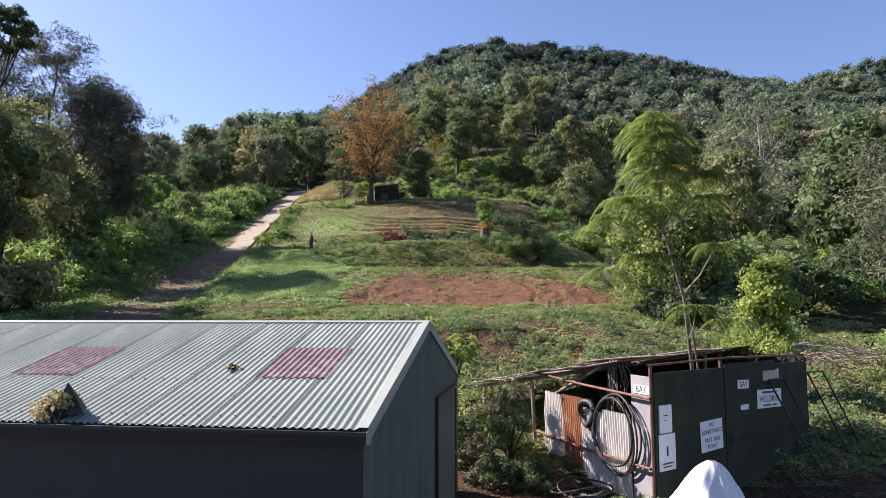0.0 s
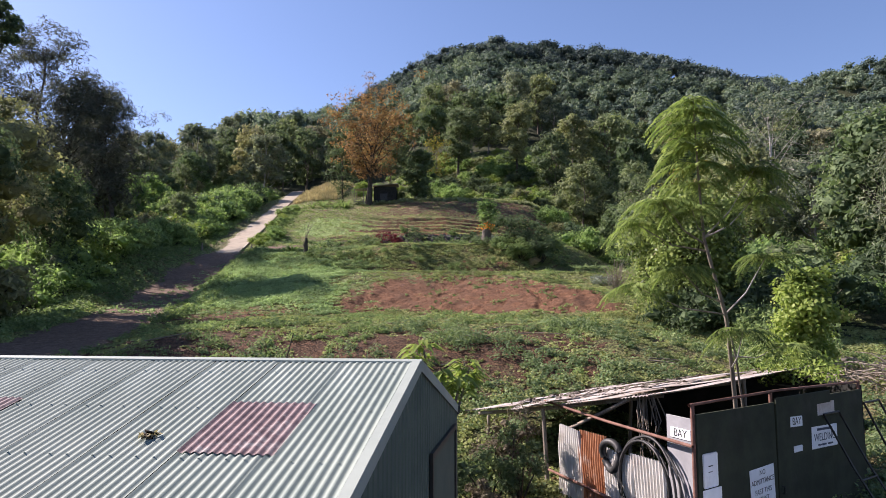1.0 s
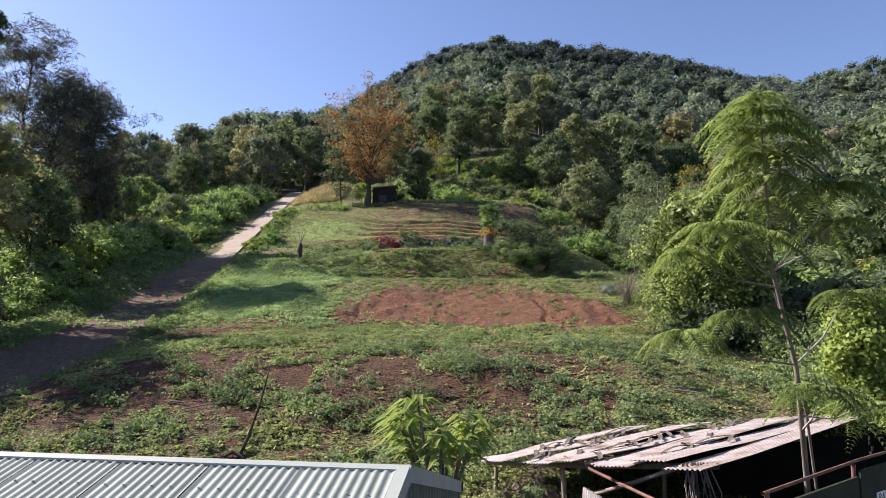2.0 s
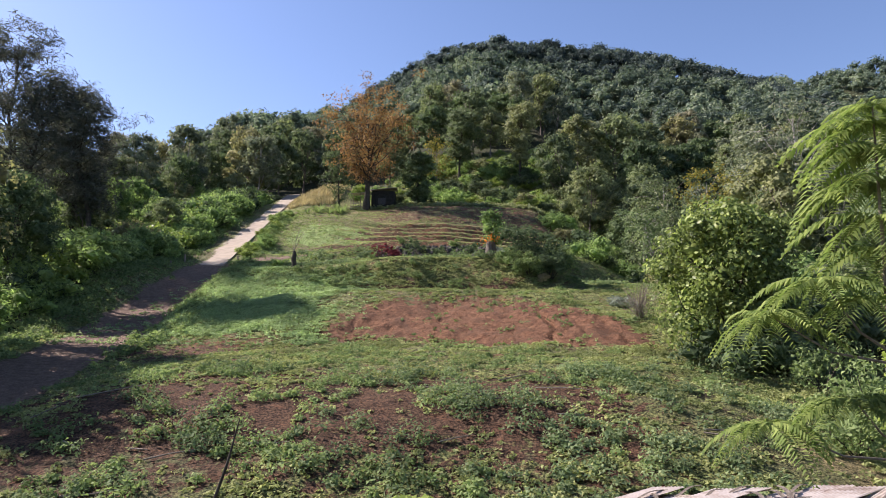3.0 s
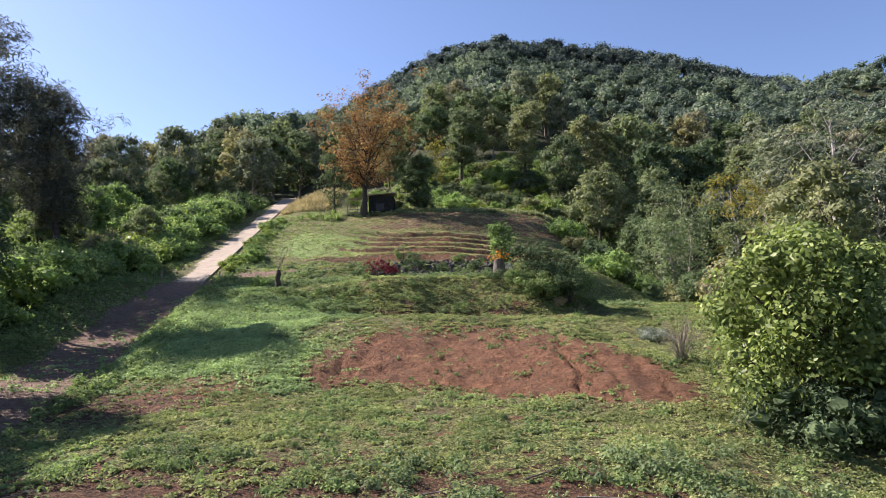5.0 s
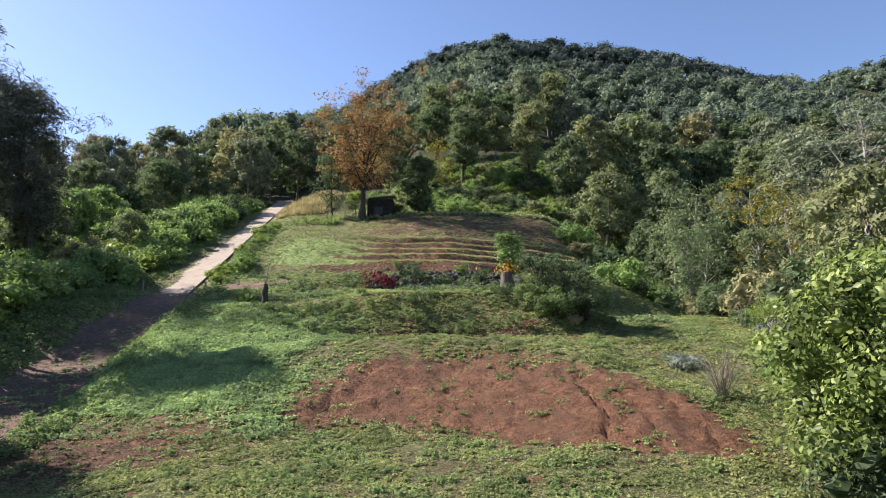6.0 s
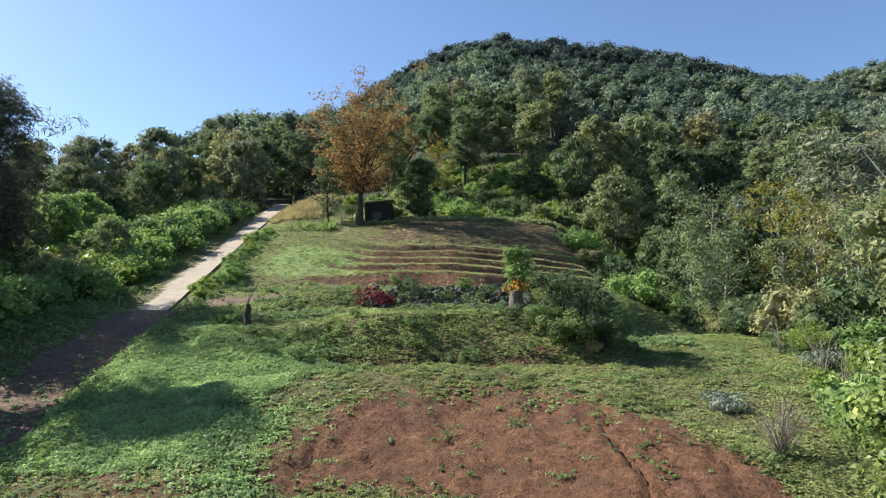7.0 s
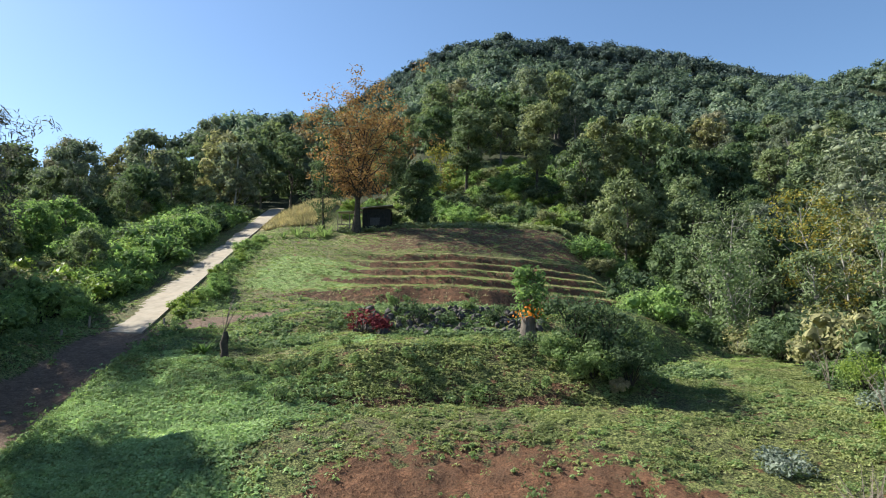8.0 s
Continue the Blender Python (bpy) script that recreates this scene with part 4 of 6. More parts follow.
# ---- single trees ----
def at_land(x, y, sink=0.1, turn=0):
    return pose(x, y, z_at(x, y) - sink, 0, 0, turn)


tree_thing("orange_tree", 51, at_land(-11.9, 104.5), BARK_DARK, L_ORANGE, "autumn tree with thinning orange leaves beside the hut", "tree", height=14.4, girth=0.46, crown_from=0.3, spread=0.47, limbs=30, twigs=8, per=46, leaf=0.31, puff=1.1, up=0.8, width=0.6)
tree_thing("conifer", 52, at_land(-16.2, 105.3), BARK_DARK, L_DARK, "small dark conifer beside the hut", "tree", height=9.5, girth=0.16, crown_from=0.16, spread=0.2, limbs=20, twigs=4, per=30, leaf=0.3, puff=0.6, up=0.1, width=0.35)
tree_thing("broadleaf_tree", 53, at_land(-4.4, 107), BARK_DARK, L_DARK, "dense dark tree behind the hut", "tree", height=7.6, girth=0.2, crown_from=0.12, spread=0.32, limbs=16, twigs=5, per=80, leaf=0.3, puff=1.0, width=0.6, solid=0.55)
tree_thing("yellow_tree", 54, at_land(-1.5, 126), BARK, L_YELLOW, "small tree with yellow leaves on the slope", "tree", height=9, girth=0.14, crown_from=0.25, spread=0.32, limbs=13, twigs=4, per=24, leaf=0.4, puff=0.9)
tree_thing("gum_tree", 55, at_land(14.5, 128), BARK_DARK, L_GUM, "tall gum tree standing on the open slope", "tree", height=15, girth=0.28, crown_from=0.3, spread=0.2, limbs=18, twigs=5, per=80, leaf=0.4, puff=1.2, up=1.1, solid=0.52)
tree_thing("gum_tree", 56, at_land(3.0, 131), BARK_DARK, L_GUM, "rounded gum tree standing on the open slope", "tree", height=12.5, girth=0.25, crown_from=0.3, spread=0.26, limbs=16, twigs=5, per=80, leaf=0.4, puff=1.2, solid=0.52)
for i, (x, y, h, sd) in enumerate(((-39.5, 65, 23, 61), (-32.3, 65.5, 15.5, 62), (-45, 62, 21, 63), (-36, 68, 17, 64))):
    tree_thing("she_oak", sd, at_land(x, y), BARK_DARK, L_CASUARINA, "tall feathery she-oak with thin drooping twigs", "tree", "she-oaks by the track", height=h, girth=0.26, crown_from=0.3, spread=0.2, limbs=26, twigs=7, per=56, leaf=0.5, puff=0.85, width=0.15, up=0.7, bend=0.14)
tree_thing("she_oak", 65, at_land(24, 34.5), BARK, L_GUM_GREY, "soft grey-green feathery tree", "tree", height=9, girth=0.16, crown_from=0.12, spread=0.22, limbs=20, twigs=6, per=40, leaf=0.36, puff=0.9, width=0.16)
tree_thing("gum_tree", 66, at_land(31, 63), BARK_PALE, L_GUM_GREY, "tall gum tree with bare white limbs", "tree", height=16, girth=0.32, crown_from=0.3, spread=0.24, limbs=18, twigs=5, per=20, leaf=0.34, puff=1.0, up=1.1)
tree_thing("gum_tree", 67, at_land(37, 79), BARK_PALE, L_GUM_GREY, "tall pale gum tree above the gully", "tree", height=18, girth=0.3, crown_from=0.3, spread=0.26, limbs=18, twigs=5, per=80, leaf=0.36, puff=1.2, up=1.0, solid=0.4)
for i, (x, y, h, mat) in enumerate(((28.3, 73.5, 13.5, L_YELLOW), (24.0, 76, 10.0, L_GUM), (31.5, 70, 11.5, L_GUM), (21.5, 72, 8.5, L_NETTLE), (26.2, 69.5, 8.0, L_GUM), (33.0, 77, 13.0, L_YELLOW), (23.0, 81, 10.5, L_GUM), (29.5, 65.5, 8.5, L_NETTLE), (26.0, 84, 12.5, L_GUM), (35.5, 71, 12.0, L_GUM))):
    tree_thing("thicket_tree", 68 + 30 * i, at_land(x, y), BARK_PALE, mat, "tree with yellowing top leaves and white stems" if mat is L_YELLOW else "young tree with thin white stems", "tree", "thin trees by the gully", height=h, girth=0.15, crown_from=0.2, spread=0.22, limbs=18, twigs=5, per=22, leaf=0.3, puff=0.75, up=1.0, width=0.5, bend=0.13)
tree_thing("round_tree", 70, at_land(11.6, 32.4), BARK_DARK, L_ROUND, "dense round tree with glossy yellow-green leaves", "tree", height=7.0, girth=0.16, spread=0.38, heads=36, per=420, leaf=0.19, low=0.02, width=0.62, kind=leaves)

# ---- the workshop of scrap iron ----
workshop = thing("scrap_iron_workshop", pose(3.64, 11.46, 0), "lean-to workshop of dark steel plates and rusty corrugated iron", "shed")
WALL = math.degrees(math.atan2(3.44, 4.56))
SIDE = math.degrees(math.atan2(3.54, -1.24))
along = pose(0, 0, 0, 0, 0, WALL)
aside = pose(0, 0, 0, 0, 0, SIDE)


def place(frame_m, u, v, z, **turns):
    return frame_m @ pose(u, v, z, turns.get("rx", 0), turns.get("ry", 0), turns.get("rz", 0))


u = 0.0
for w, h, lean in ((2.25, 2.43, 0.0), (2.0, 2.5, 0.6), (1.46, 2.42, -0.4)):
    bm = box(bmesh.new(), 0.006, -0.02, 0, w - 0.006, 0.02, h, 0.004)
    plate = part("steel_plate", from_bm("steel_plate", bm, PLATE), workshop, "dark olive steel plate panel", place(along, u, 0, 0, rx=lean))
    if lean > 0:
        part("handle", raw("handle", *tube([(0.1, -0.02, 0.98), (0.1, -0.06, 0.98), (0.1, -0.06, 1.1), (0.1, -0.02, 1.1)], [0.012] * 4, 8), BLACK_STEEL, True), plate, "black steel pull handle")
    u += w
for k, uu in enumerate((0.0, 2.25, 5.71)):
    v, f = tube([(0, 0, 0), (0, 0, 1.3), (0, 0, 2.58)], [0.03] * 3, 8)
    part("post", raw("post", v, f, RUST_BAR, True), workshop, "rusty steel pipe post", place(along, uu, 0.04, 0))
v, f = tube([(-0.05, 0.06, 2.56), (2.5, 0.06, 2.6), (5.75, 0.06, 2.55)], [0.022] * 3, 8)
part("rail", raw("rail", v, f, RUST_BAR, True), workshop, "rusty pipe along the top", along)
# side of upright corrugated sheets, sunlit
bm = box(bmesh.new(), 0.03, -0.015, 0, 0.62, 0.01, 2.36, 0.003)
part("end_panel", from_bm("end_panel", bm, IRON_GREY), workshop, "pale grey flat sheet at the corner", aside)
for i, (uu, h, mat, tilt) in enumerate(((0.62, 1.62, IRON_WHITE, 0.5), (1.42, 1.55, IRON_WHITE, -1.2), (2.2, 1.74, IRON_RUST, 0.8), (2.98, 1.72, IRON_WHITE, -0.8))):
    part("iron_sheet", corrugated("iron_sheet", 0.84, (0, 0), (0.0, h), mat, depth=0.02, rows=5, ripple=0.012, seed=i), workshop, "rust-red corrugated iron sheet" if mat is IRON_RUST else "weathered white corrugated iron sheet", place(aside, uu, 0.03 + 0.015 * (i % 2), 0.02, ry=tilt, rx=-1.5))
for z0, z1, y in ((2.0, 2.12, 0.1), (0.83, 0.8, 0.13)):
    v, f = tube([(-0.05, y, z0), (2.0, y + 0.02, (z0 + z1) / 2 - 0.02), (4.3, y, z1)], [0.026] * 3, 8)
    part("pipe", raw("pipe", v, f, RUST_BAR, True), workshop, "rusty horizontal pipe", aside)
for x, y, h, lx in ((-1.5, 3.9, 1.98, -0.08), (-2.6, 5.65, 1.6, 0.05), (2.4, 3.7, 2.6, 0.0), (0.4, 4.9, 2.1, 0.08), (3.9, 5.2, 2.68, 0.0)):
    v, f = tube([(x, y, 0), (x + lx * 0.4, y, h * 0.5), (x + lx, y, h)], [0.05, 0.045, 0.04], 7)
    part("pole", raw("pole", v, f, TIMBER, True), workshop, "grey bush timber pole")
v, f = tube([(-1.22, 3.5, 1.62), (-0.8, 2.55, 2.05), (-0.36, 1.62, 2.5)], [0.035, 0.035, 0.03], 6)
part("brace", raw("brace", v, f, TIMBER, True), workshop, "loose grey timber brace")
# roof of old sheets, each on its own tilt
FL, FR, BL, BR = np.array([-2.94, 6.14, 1.6]), np.array([-0.26, 1.2, 2.6]), np.array([0.56, 7.84, 1.95]), np.array([4.4, 4.9, 2.74])
r = np.random.default_rng(77)
NS = 9
for i in range(NS):
    a0, a1 = i / NS, (i + 1) / NS + 0.012
    n = 50
    t = np.linspace(a0, a1, n)
    q = np.linspace(0, 1, 6)
    j0, j1 = r.normal(0, 0.1, 2)
    pts = []
    for qq in q:
        q2 = (qq * (1 + j1 * 0.4) + j0 * 0.35)
        p = (FL + (FR - FL) * t[:, None]) * (1 - q2) + (BL + (BR - BL) * t[:, None]) * q2
        wave = 0.011 * np.cos(t * 5.35 / 0.0762 * 2 * np.pi) + r.normal(0, 0.018) + (0.05 * math.sin(i * 2.1 + qq * 2.5))
        p[:, 2] += wave + 0.012 * (i % 2)
        pts.append(p)
    v = np.concatenate(pts)
    ii, jj = np.meshgrid(np.arange(5), np.arange(n - 1), indexing="ij")
    f = np.stack([ii * n + jj, ii * n + jj + 1, (ii + 1) * n + jj + 1, (ii + 1) * n + jj], -1).reshape(-1, 4)
    part("roof_sheet", raw("roof_sheet", v, f, IRON_OLD, True), workshop, "old bleached and rusting roof iron")
for q2, zz in ((0.06, -0.07), (0.5, -0.07), (0.92, -0.07)):
    p0, p1 = FL * (1 - q2) + BL * q2, FR * (1 - q2) + BR * q2
    v, f = tube([p0 + [0, 0, zz], (p0 + p1) / 2 + [0, 0, zz - 0.03], p1 + [0, 0, zz]], [0.045] * 3, 6)
    part("purlin", raw("purlin", v, f, TIMBER, True), workshop, "bush timber roof purlin")
# Dark sheet added at the back, standing for the shade under the roof.
p0, p1 = FL * 0.1 + BL * 0.9 - [0, 0, 0.1], FR * 0.1 + BR * 0.9 - [0, 0, 0.1]
v = [(p0[0], p0[1], 0), (p1[0], p1[1], 0), tuple(p1), tuple(p0)]
v += [(x, y + 0.04, z) for x, y, z in v]
part("back_wall", raw("back_wall", v, [(0, 1, 2, 3), (7, 6, 5, 4), (0, 4, 5, 1), (1, 5, 6, 2), (2, 6, 7, 3), (3, 7, 4, 0)], DARK_HUT), workshop, "dark sheet added for the shaded interior of the workshop")
# Dark end sheet, likewise added to keep the interior in shade.
bm = bmesh.new()
box(bm, 0, -0.02, 0, 1.9, 0.02, 2.5)
part("end_wall", from_bm("end_wall", bm, DARK_HUT), workshop, "dark sheet added to close off the shaded interior", pose(4.56, 3.44, 0, 0, 0, 99))


def words(name, text, size, mat, parent, m):
    cu = bpy.data.curves.new(name, "FONT")
    cu.body, cu.size, cu.align_x, cu.align_y, cu.extrude = text, size, "CENTER", "CENTER", 0.001
    tmp = bpy.data.objects.new(name, cu)
    me = bpy.data.meshes.new_from_object(tmp)
    bpy.data.objects.remove(tmp)
    me.materials.clear()
    me.materials.append(mat)
    return part(name, me, parent, m=m)


def bars(name, rows_, mat, parent, m):
    bm = bmesh.new()
    for x0, x1, z0, z1 in rows_:
        box(bm, x0, -0.002, z0, x1, 0.0, z1)
    return part(name, from_bm(name, bm, mat), parent, m=m)


def sign(w, h, m, label, bevel=0.004):
    ob = thing("sign", m, label, "sign")
    return part("board", from_bm("board", box(bmesh.new(), -w / 2, -0.012, -h / 2, w / 2, 0.0, h / 2, bevel), SIGN_WHITE), ob)


base = pose(3.64, 11.46, 0)
sg = sign(0.74, 0.56, base @ place(along, 1.74, -0.022, 1.2, ry=-2), "white board reading NO ADMITTANCE PAST THIS POINT")
for txt, z in (("NO", 0.2), ("ADMITTANCE", 0.07), ("PAST THIS", -0.08), ("POINT", -0.2)):
    words("lettering", txt, 0.112, INK_BLACK, sg, pose(0, -0.0145, z, 90))
sg = sign(1.0, 0.38, base @ place(along, 3.95, -0.03, 1.72, ry=1.5), "white board reading WELDING in dark blue letters")
words("lettering", "WELDING", 0.185, INK_BLUE, sg, pose(0, -0.0145, -0.01, 90))
bars("small_lettering", [(-0.3, 0.3, 0.11, 0.15), (-0.28, 0.05, -0.15, -0.12), (0.1, 0.3, -0.15, -0.12)], INK_BLUE, sg, pose(0, -0.0125, 0))
sg = sign(0.36, 0.48, base @ place(along, 0.29, -0.022, 1.63), "white metal panel with small dark marks", 0.02)
bars("small_lettering", [(-0.06, 0.06, 0.05, 0.065), (-0.06, 0.04, -0.03, -0.018)], INK_BLACK, sg, pose(0, -0.0125, 0))
sg = sign(0.48, 0.62, base @ place(along, 0.32, -0.024, 1.06), "grey-white metal panel with a dark emblem")
bars("small_lettering", [(-0.03, 0.02, -0.06, 0.1), (-0.16, 0.16, -0.2, -0.175), (-0.14, 0.12, -0.25, -0.23)], INK_BLACK, sg, pose(0, -0.0125, 0))
sg = sign(0.42, 0.17, base @ place(along, 2.92, -0.035, 2.07, ry=2), "small white sign reading BAY")
words("lettering", "BAY", 0.17, INK_BLACK, sg, pose(0, -0.0145, 0, 90))
sign(0.3, 0.1, base @ place(along, 2.94, -0.035, 1.62), "small blank white plate on the steel wall")
sg = sign(0.44, 0.15, base @ place(aside, 0.3, 0.014, 2.12, rz=180), "small white sign reading BAY at the corner")
words("lettering", "BAY", 0.16, INK_BLACK, sg, pose(0, -0.0145, 0, 90))
patch = thing("sheet_patch", base @ place(along, 4.05, -0.034, 2.2), "faded patch of red and white painted sheet", "panel")
part("board", from_bm("board", box(bmesh.new(), -0.34, -0.01, -0.11, 0.34, 0, 0.11, 0.003), IRON_OLD), patch)


def ring(radius, tube_r, squash=1.0, n=28, sides=6, wob=0.0, seed=0):
    r = np.random.default_rng(seed)
    a = np.linspace(0, 2 * np.pi, n + 1)
    w = 1 + wob * np.sin(a * 3 + r.uniform(0, 6)) + wob * np.sin(a * 2 + r.uniform(0, 6))
    p = np.stack([radius * w * np.cos(a), 0.03 * np.sin(a * 2 + seed), radius * squash * w * np.sin(a)], 1)
    p[-1] = p[0]
    return tube(p, [tube_r] * (n + 1), sides)


hose = thing("hose_coil", base @ place(aside, 0.98, 0.1, 1.22), "large coil of black poly pipe hanging on the iron wall", "hose")
for i, (rr, dz, dx) in enumerate(((0.72, 0, 0), (0.66, -0.03, 0.05), (0.7, 0.05, -0.04), (0.61, 0.08, 0.02))):
    part("loop", raw("loop", *ring(rr, 0.021, 1.02, 36, 6, 0.02, i), RUBBER, True), hose, m=pose(dx, 0.03 * i, dz, 0, 3 * i, 0))
tyre_mesh = raw("tyre", *ring(0.23, 0.06, 1.0, 28, 10), RUBBER, True)
ty = tagged(new("tyre", tyre_mesh), "old black tyre hanging from the upper pipe", "tyre")
ty.matrix_basis = base @ place(aside, 1.9, 0.16, 1.5)
ty = tagged(new("tyre", tyre_mesh), "old black tyre lying among the clutter", "tyre")
ty.matrix_basis = pose(2.75, 12.1, 0.2, 70, 0, 20)
r = np.random.default_rng(31)
tangle = thing("hose_tangle", pose(2.5, 12.2, 0.12), "tangle of black hoses on the ground", "hose")
for i in range(5):
    part("loop", raw("loop", *ring(0.26 + 0.05 * i, 0.018, 0.8, 24, 5, 0.08, 40 + i), RUBBER, True), tangle, m=pose(r.normal(0, 0.12), r.normal(0, 0.12), 0.05 * i, 75 + 10 * r.normal(), 0, r.uniform(0, 180)))
# covered heap
n1, n2 = 56, 22
aa, hh = np.meshgrid(np.linspace(0, 2 * np.pi, n1, endpoint=False), np.linspace(0, 1, n2))
crease = lambda p: 1 - 2 * np.abs(np.sin(p))
rad = 0.62 * (1 - hh ** 1.5) ** 0.75 * (1 + 0.16 * np.sin(aa * 2 + 1) + (0.12 * crease(aa * 2.5 + 3 * hh) + 0.07 * crease(aa * 5.5 - 5 * hh + 1)) * (0.4 + 0.6 * (1 - hh))) + 0.04
tv = np.stack([rad * np.cos(aa) * 1.1 + 0.14 * hh * np.sin(2 * hh), rad * np.sin(aa), 1.22 * hh + 0.05 * crease(aa * 3.5 + 6 * hh) * (1 - hh) * hh * 3 + 0.035 * np.sin(aa * 9 + 8 * hh) * (1 - hh)], -1)
i1, j1 = np.meshgrid(np.arange(n2 - 1), np.arange(n1), indexing="ij")
tf = np.stack([i1 * n1 + j1, i1 * n1 + (j1 + 1) % n1, (i1 + 1) * n1 + (j1 + 1) % n1, (i1 + 1) * n1 + j1], -1).reshape(-1, 4)
tarp = tagged(new("tarpaulin", raw("tarpaulin", tv, tf, TARP, True)), "white tarpaulin draped over a heap by the steel wall", "tarpaulin")
tarp.matrix_basis = pose(3.98, 10.25, 0.0)
# leaning steel frame
rack = thing("steel_rack", base @ place(along, 4.4, -0.5, 0), "black steel frame leaning against the plates", "rack")
for x, tl in ((0.0, 0.0), (0.62, 0.05)):
    v, f = tube([(x, -0.35, 0.25), (x - 0.25, 0.1, 1.2), (x - 0.5, 0.44, 2.1)], [0.022] * 3, 6)
    part("upright", raw("upright", v, f, BLACK_STEEL, True), rack)
for z, y, x in ((2.1, 0.44, -0.5), (1.0, 0.0, -0.19)):
    v, f = tube([(x, y, z), (x + 0.31, y, z), (x + 0.62, y, z)], [0.02] * 3, 6)
    part("rung", raw("rung", v, f, BLACK_STEEL, True), rack)
rack = thing("steel_rack", base @ place(along, 6.0, -0.3, 0.2), "black steel frame standing beyond the plates", "rack")
for x in (0.0, 0.75):
    v, f = tube([(x + 0.35, -0.3, 0.05), (x + 0.1, 0, 1.0), (x - 0.2, 0.3, 1.95)], [0.022] * 3, 6)
    part("upright", raw("upright", v, f, BLACK_STEEL, True), rack)
for z, y, x in ((1.95, 0.3, -0.2), (0.9, -0.03, 0.12)):
    v, f = tube([(x, y, z), (x + 0.37, y, z), (x + 0.75, y, z)], [0.02] * 3, 6)
    part("rung", raw("rung", v, f, BLACK_STEEL, True), rack)
# dry creeper hanging from the roof's edge
hung = thing("dry_creeper", base @ pose(-0.25, 1.6, 2.52), "dry brown creeper hanging from the edge of the old roof", "creeper")
r = np.random.default_rng(61)
for i in range(16):
    x0, ln, sway = r.normal(0, 0.16), r.uniform(0.35, 1.15), r.normal(0, 0.12)
    v, f = tube([(x0, -0.03, 0.04), (x0 + sway * 0.5 + r.normal(0, 0.05), -0.1 + r.normal(0, 0.05), -ln * 0.45), (x0 + sway, -0.06 + r.normal(0, 0.06), -ln)], [0.013, 0.009, 0.004], 4)
    part("strand", raw("strand", v, f, TIMBER if i % 3 else BARK, True), hung)
for i, (x, y, rr, h) in enumerate(((3.35, 10.95, 0.32, 0.5), (3.0, 11.5, 0.26, 0.4), (3.75, 10.75, 0.22, 0.42))):
    bush_thing("corner_weed", 230 + i, pose(x, y, 0.0), L_WEED, "fresh green weed at the foot of the iron wall", rr, h, 10, 45, 0.075, "weeds by the workshop", core=0)
# bark strips fallen on the roof
for i in range(46):
    t, q2 = r.uniform(0.05, 0.85), r.uniform(0.08, 0.95)
    p = (FL + (FR - FL) * t) * (1 - q2) + (BL + (BR - BL) * t) * q2
    ln = r.uniform(0.5, 1.1)
    n = 8
    s = np.linspace(-0.5, 0.5, n)
    v = np.concatenate([np.stack([s * ln, np.full(n, o) + 0.05 * np.sin(s * 4), 0.03 * np.cos(s * 5) + abs(o) * 0.35], 1) for o in (-0.04, 0.0, 0.04)])
    f = np.array([(k * n + j, k * n + j + 1, (k + 1) * n + j + 1, (k + 1) * n + j) for k in range(2) for j in range(n - 1)])
    ob = tagged(new("bark_strip", raw("bark_strip", v, f, BARK, True)), "curled strip of dry bark on the old roof", "bark", "bark on the roof")
    up = Vector((FR - FL) * (1 - q2) + (BR - BL) * q2).cross(Vector((BL - FL) * (1 - t) + (BR - FR) * t))
    lie = (up if up.z > 0 else -up).to_track_quat("Z", "X").to_matrix().to_4x4()
    ob.matrix_basis = Matrix.Translation((3.64 + p[0], 11.46 + p[1], p[2] + 0.06)) @ lie @ pose(0, 0, 0, 0, 0, r.uniform(60, 125))


bush_thing("foot_shrub", 71, at_land(11.2, 31.6), L_DARK, "dark green shrub under the round tree", 1.9, 1.9, 24, 150, 0.15, core=0.5)
bush_thing("foot_shrub", 72, at_land(13.0, 31.2), L_NETTLE, "dull green shrub under the round tree", 1.6, 1.5, 20, 130, 0.14, core=0.5)

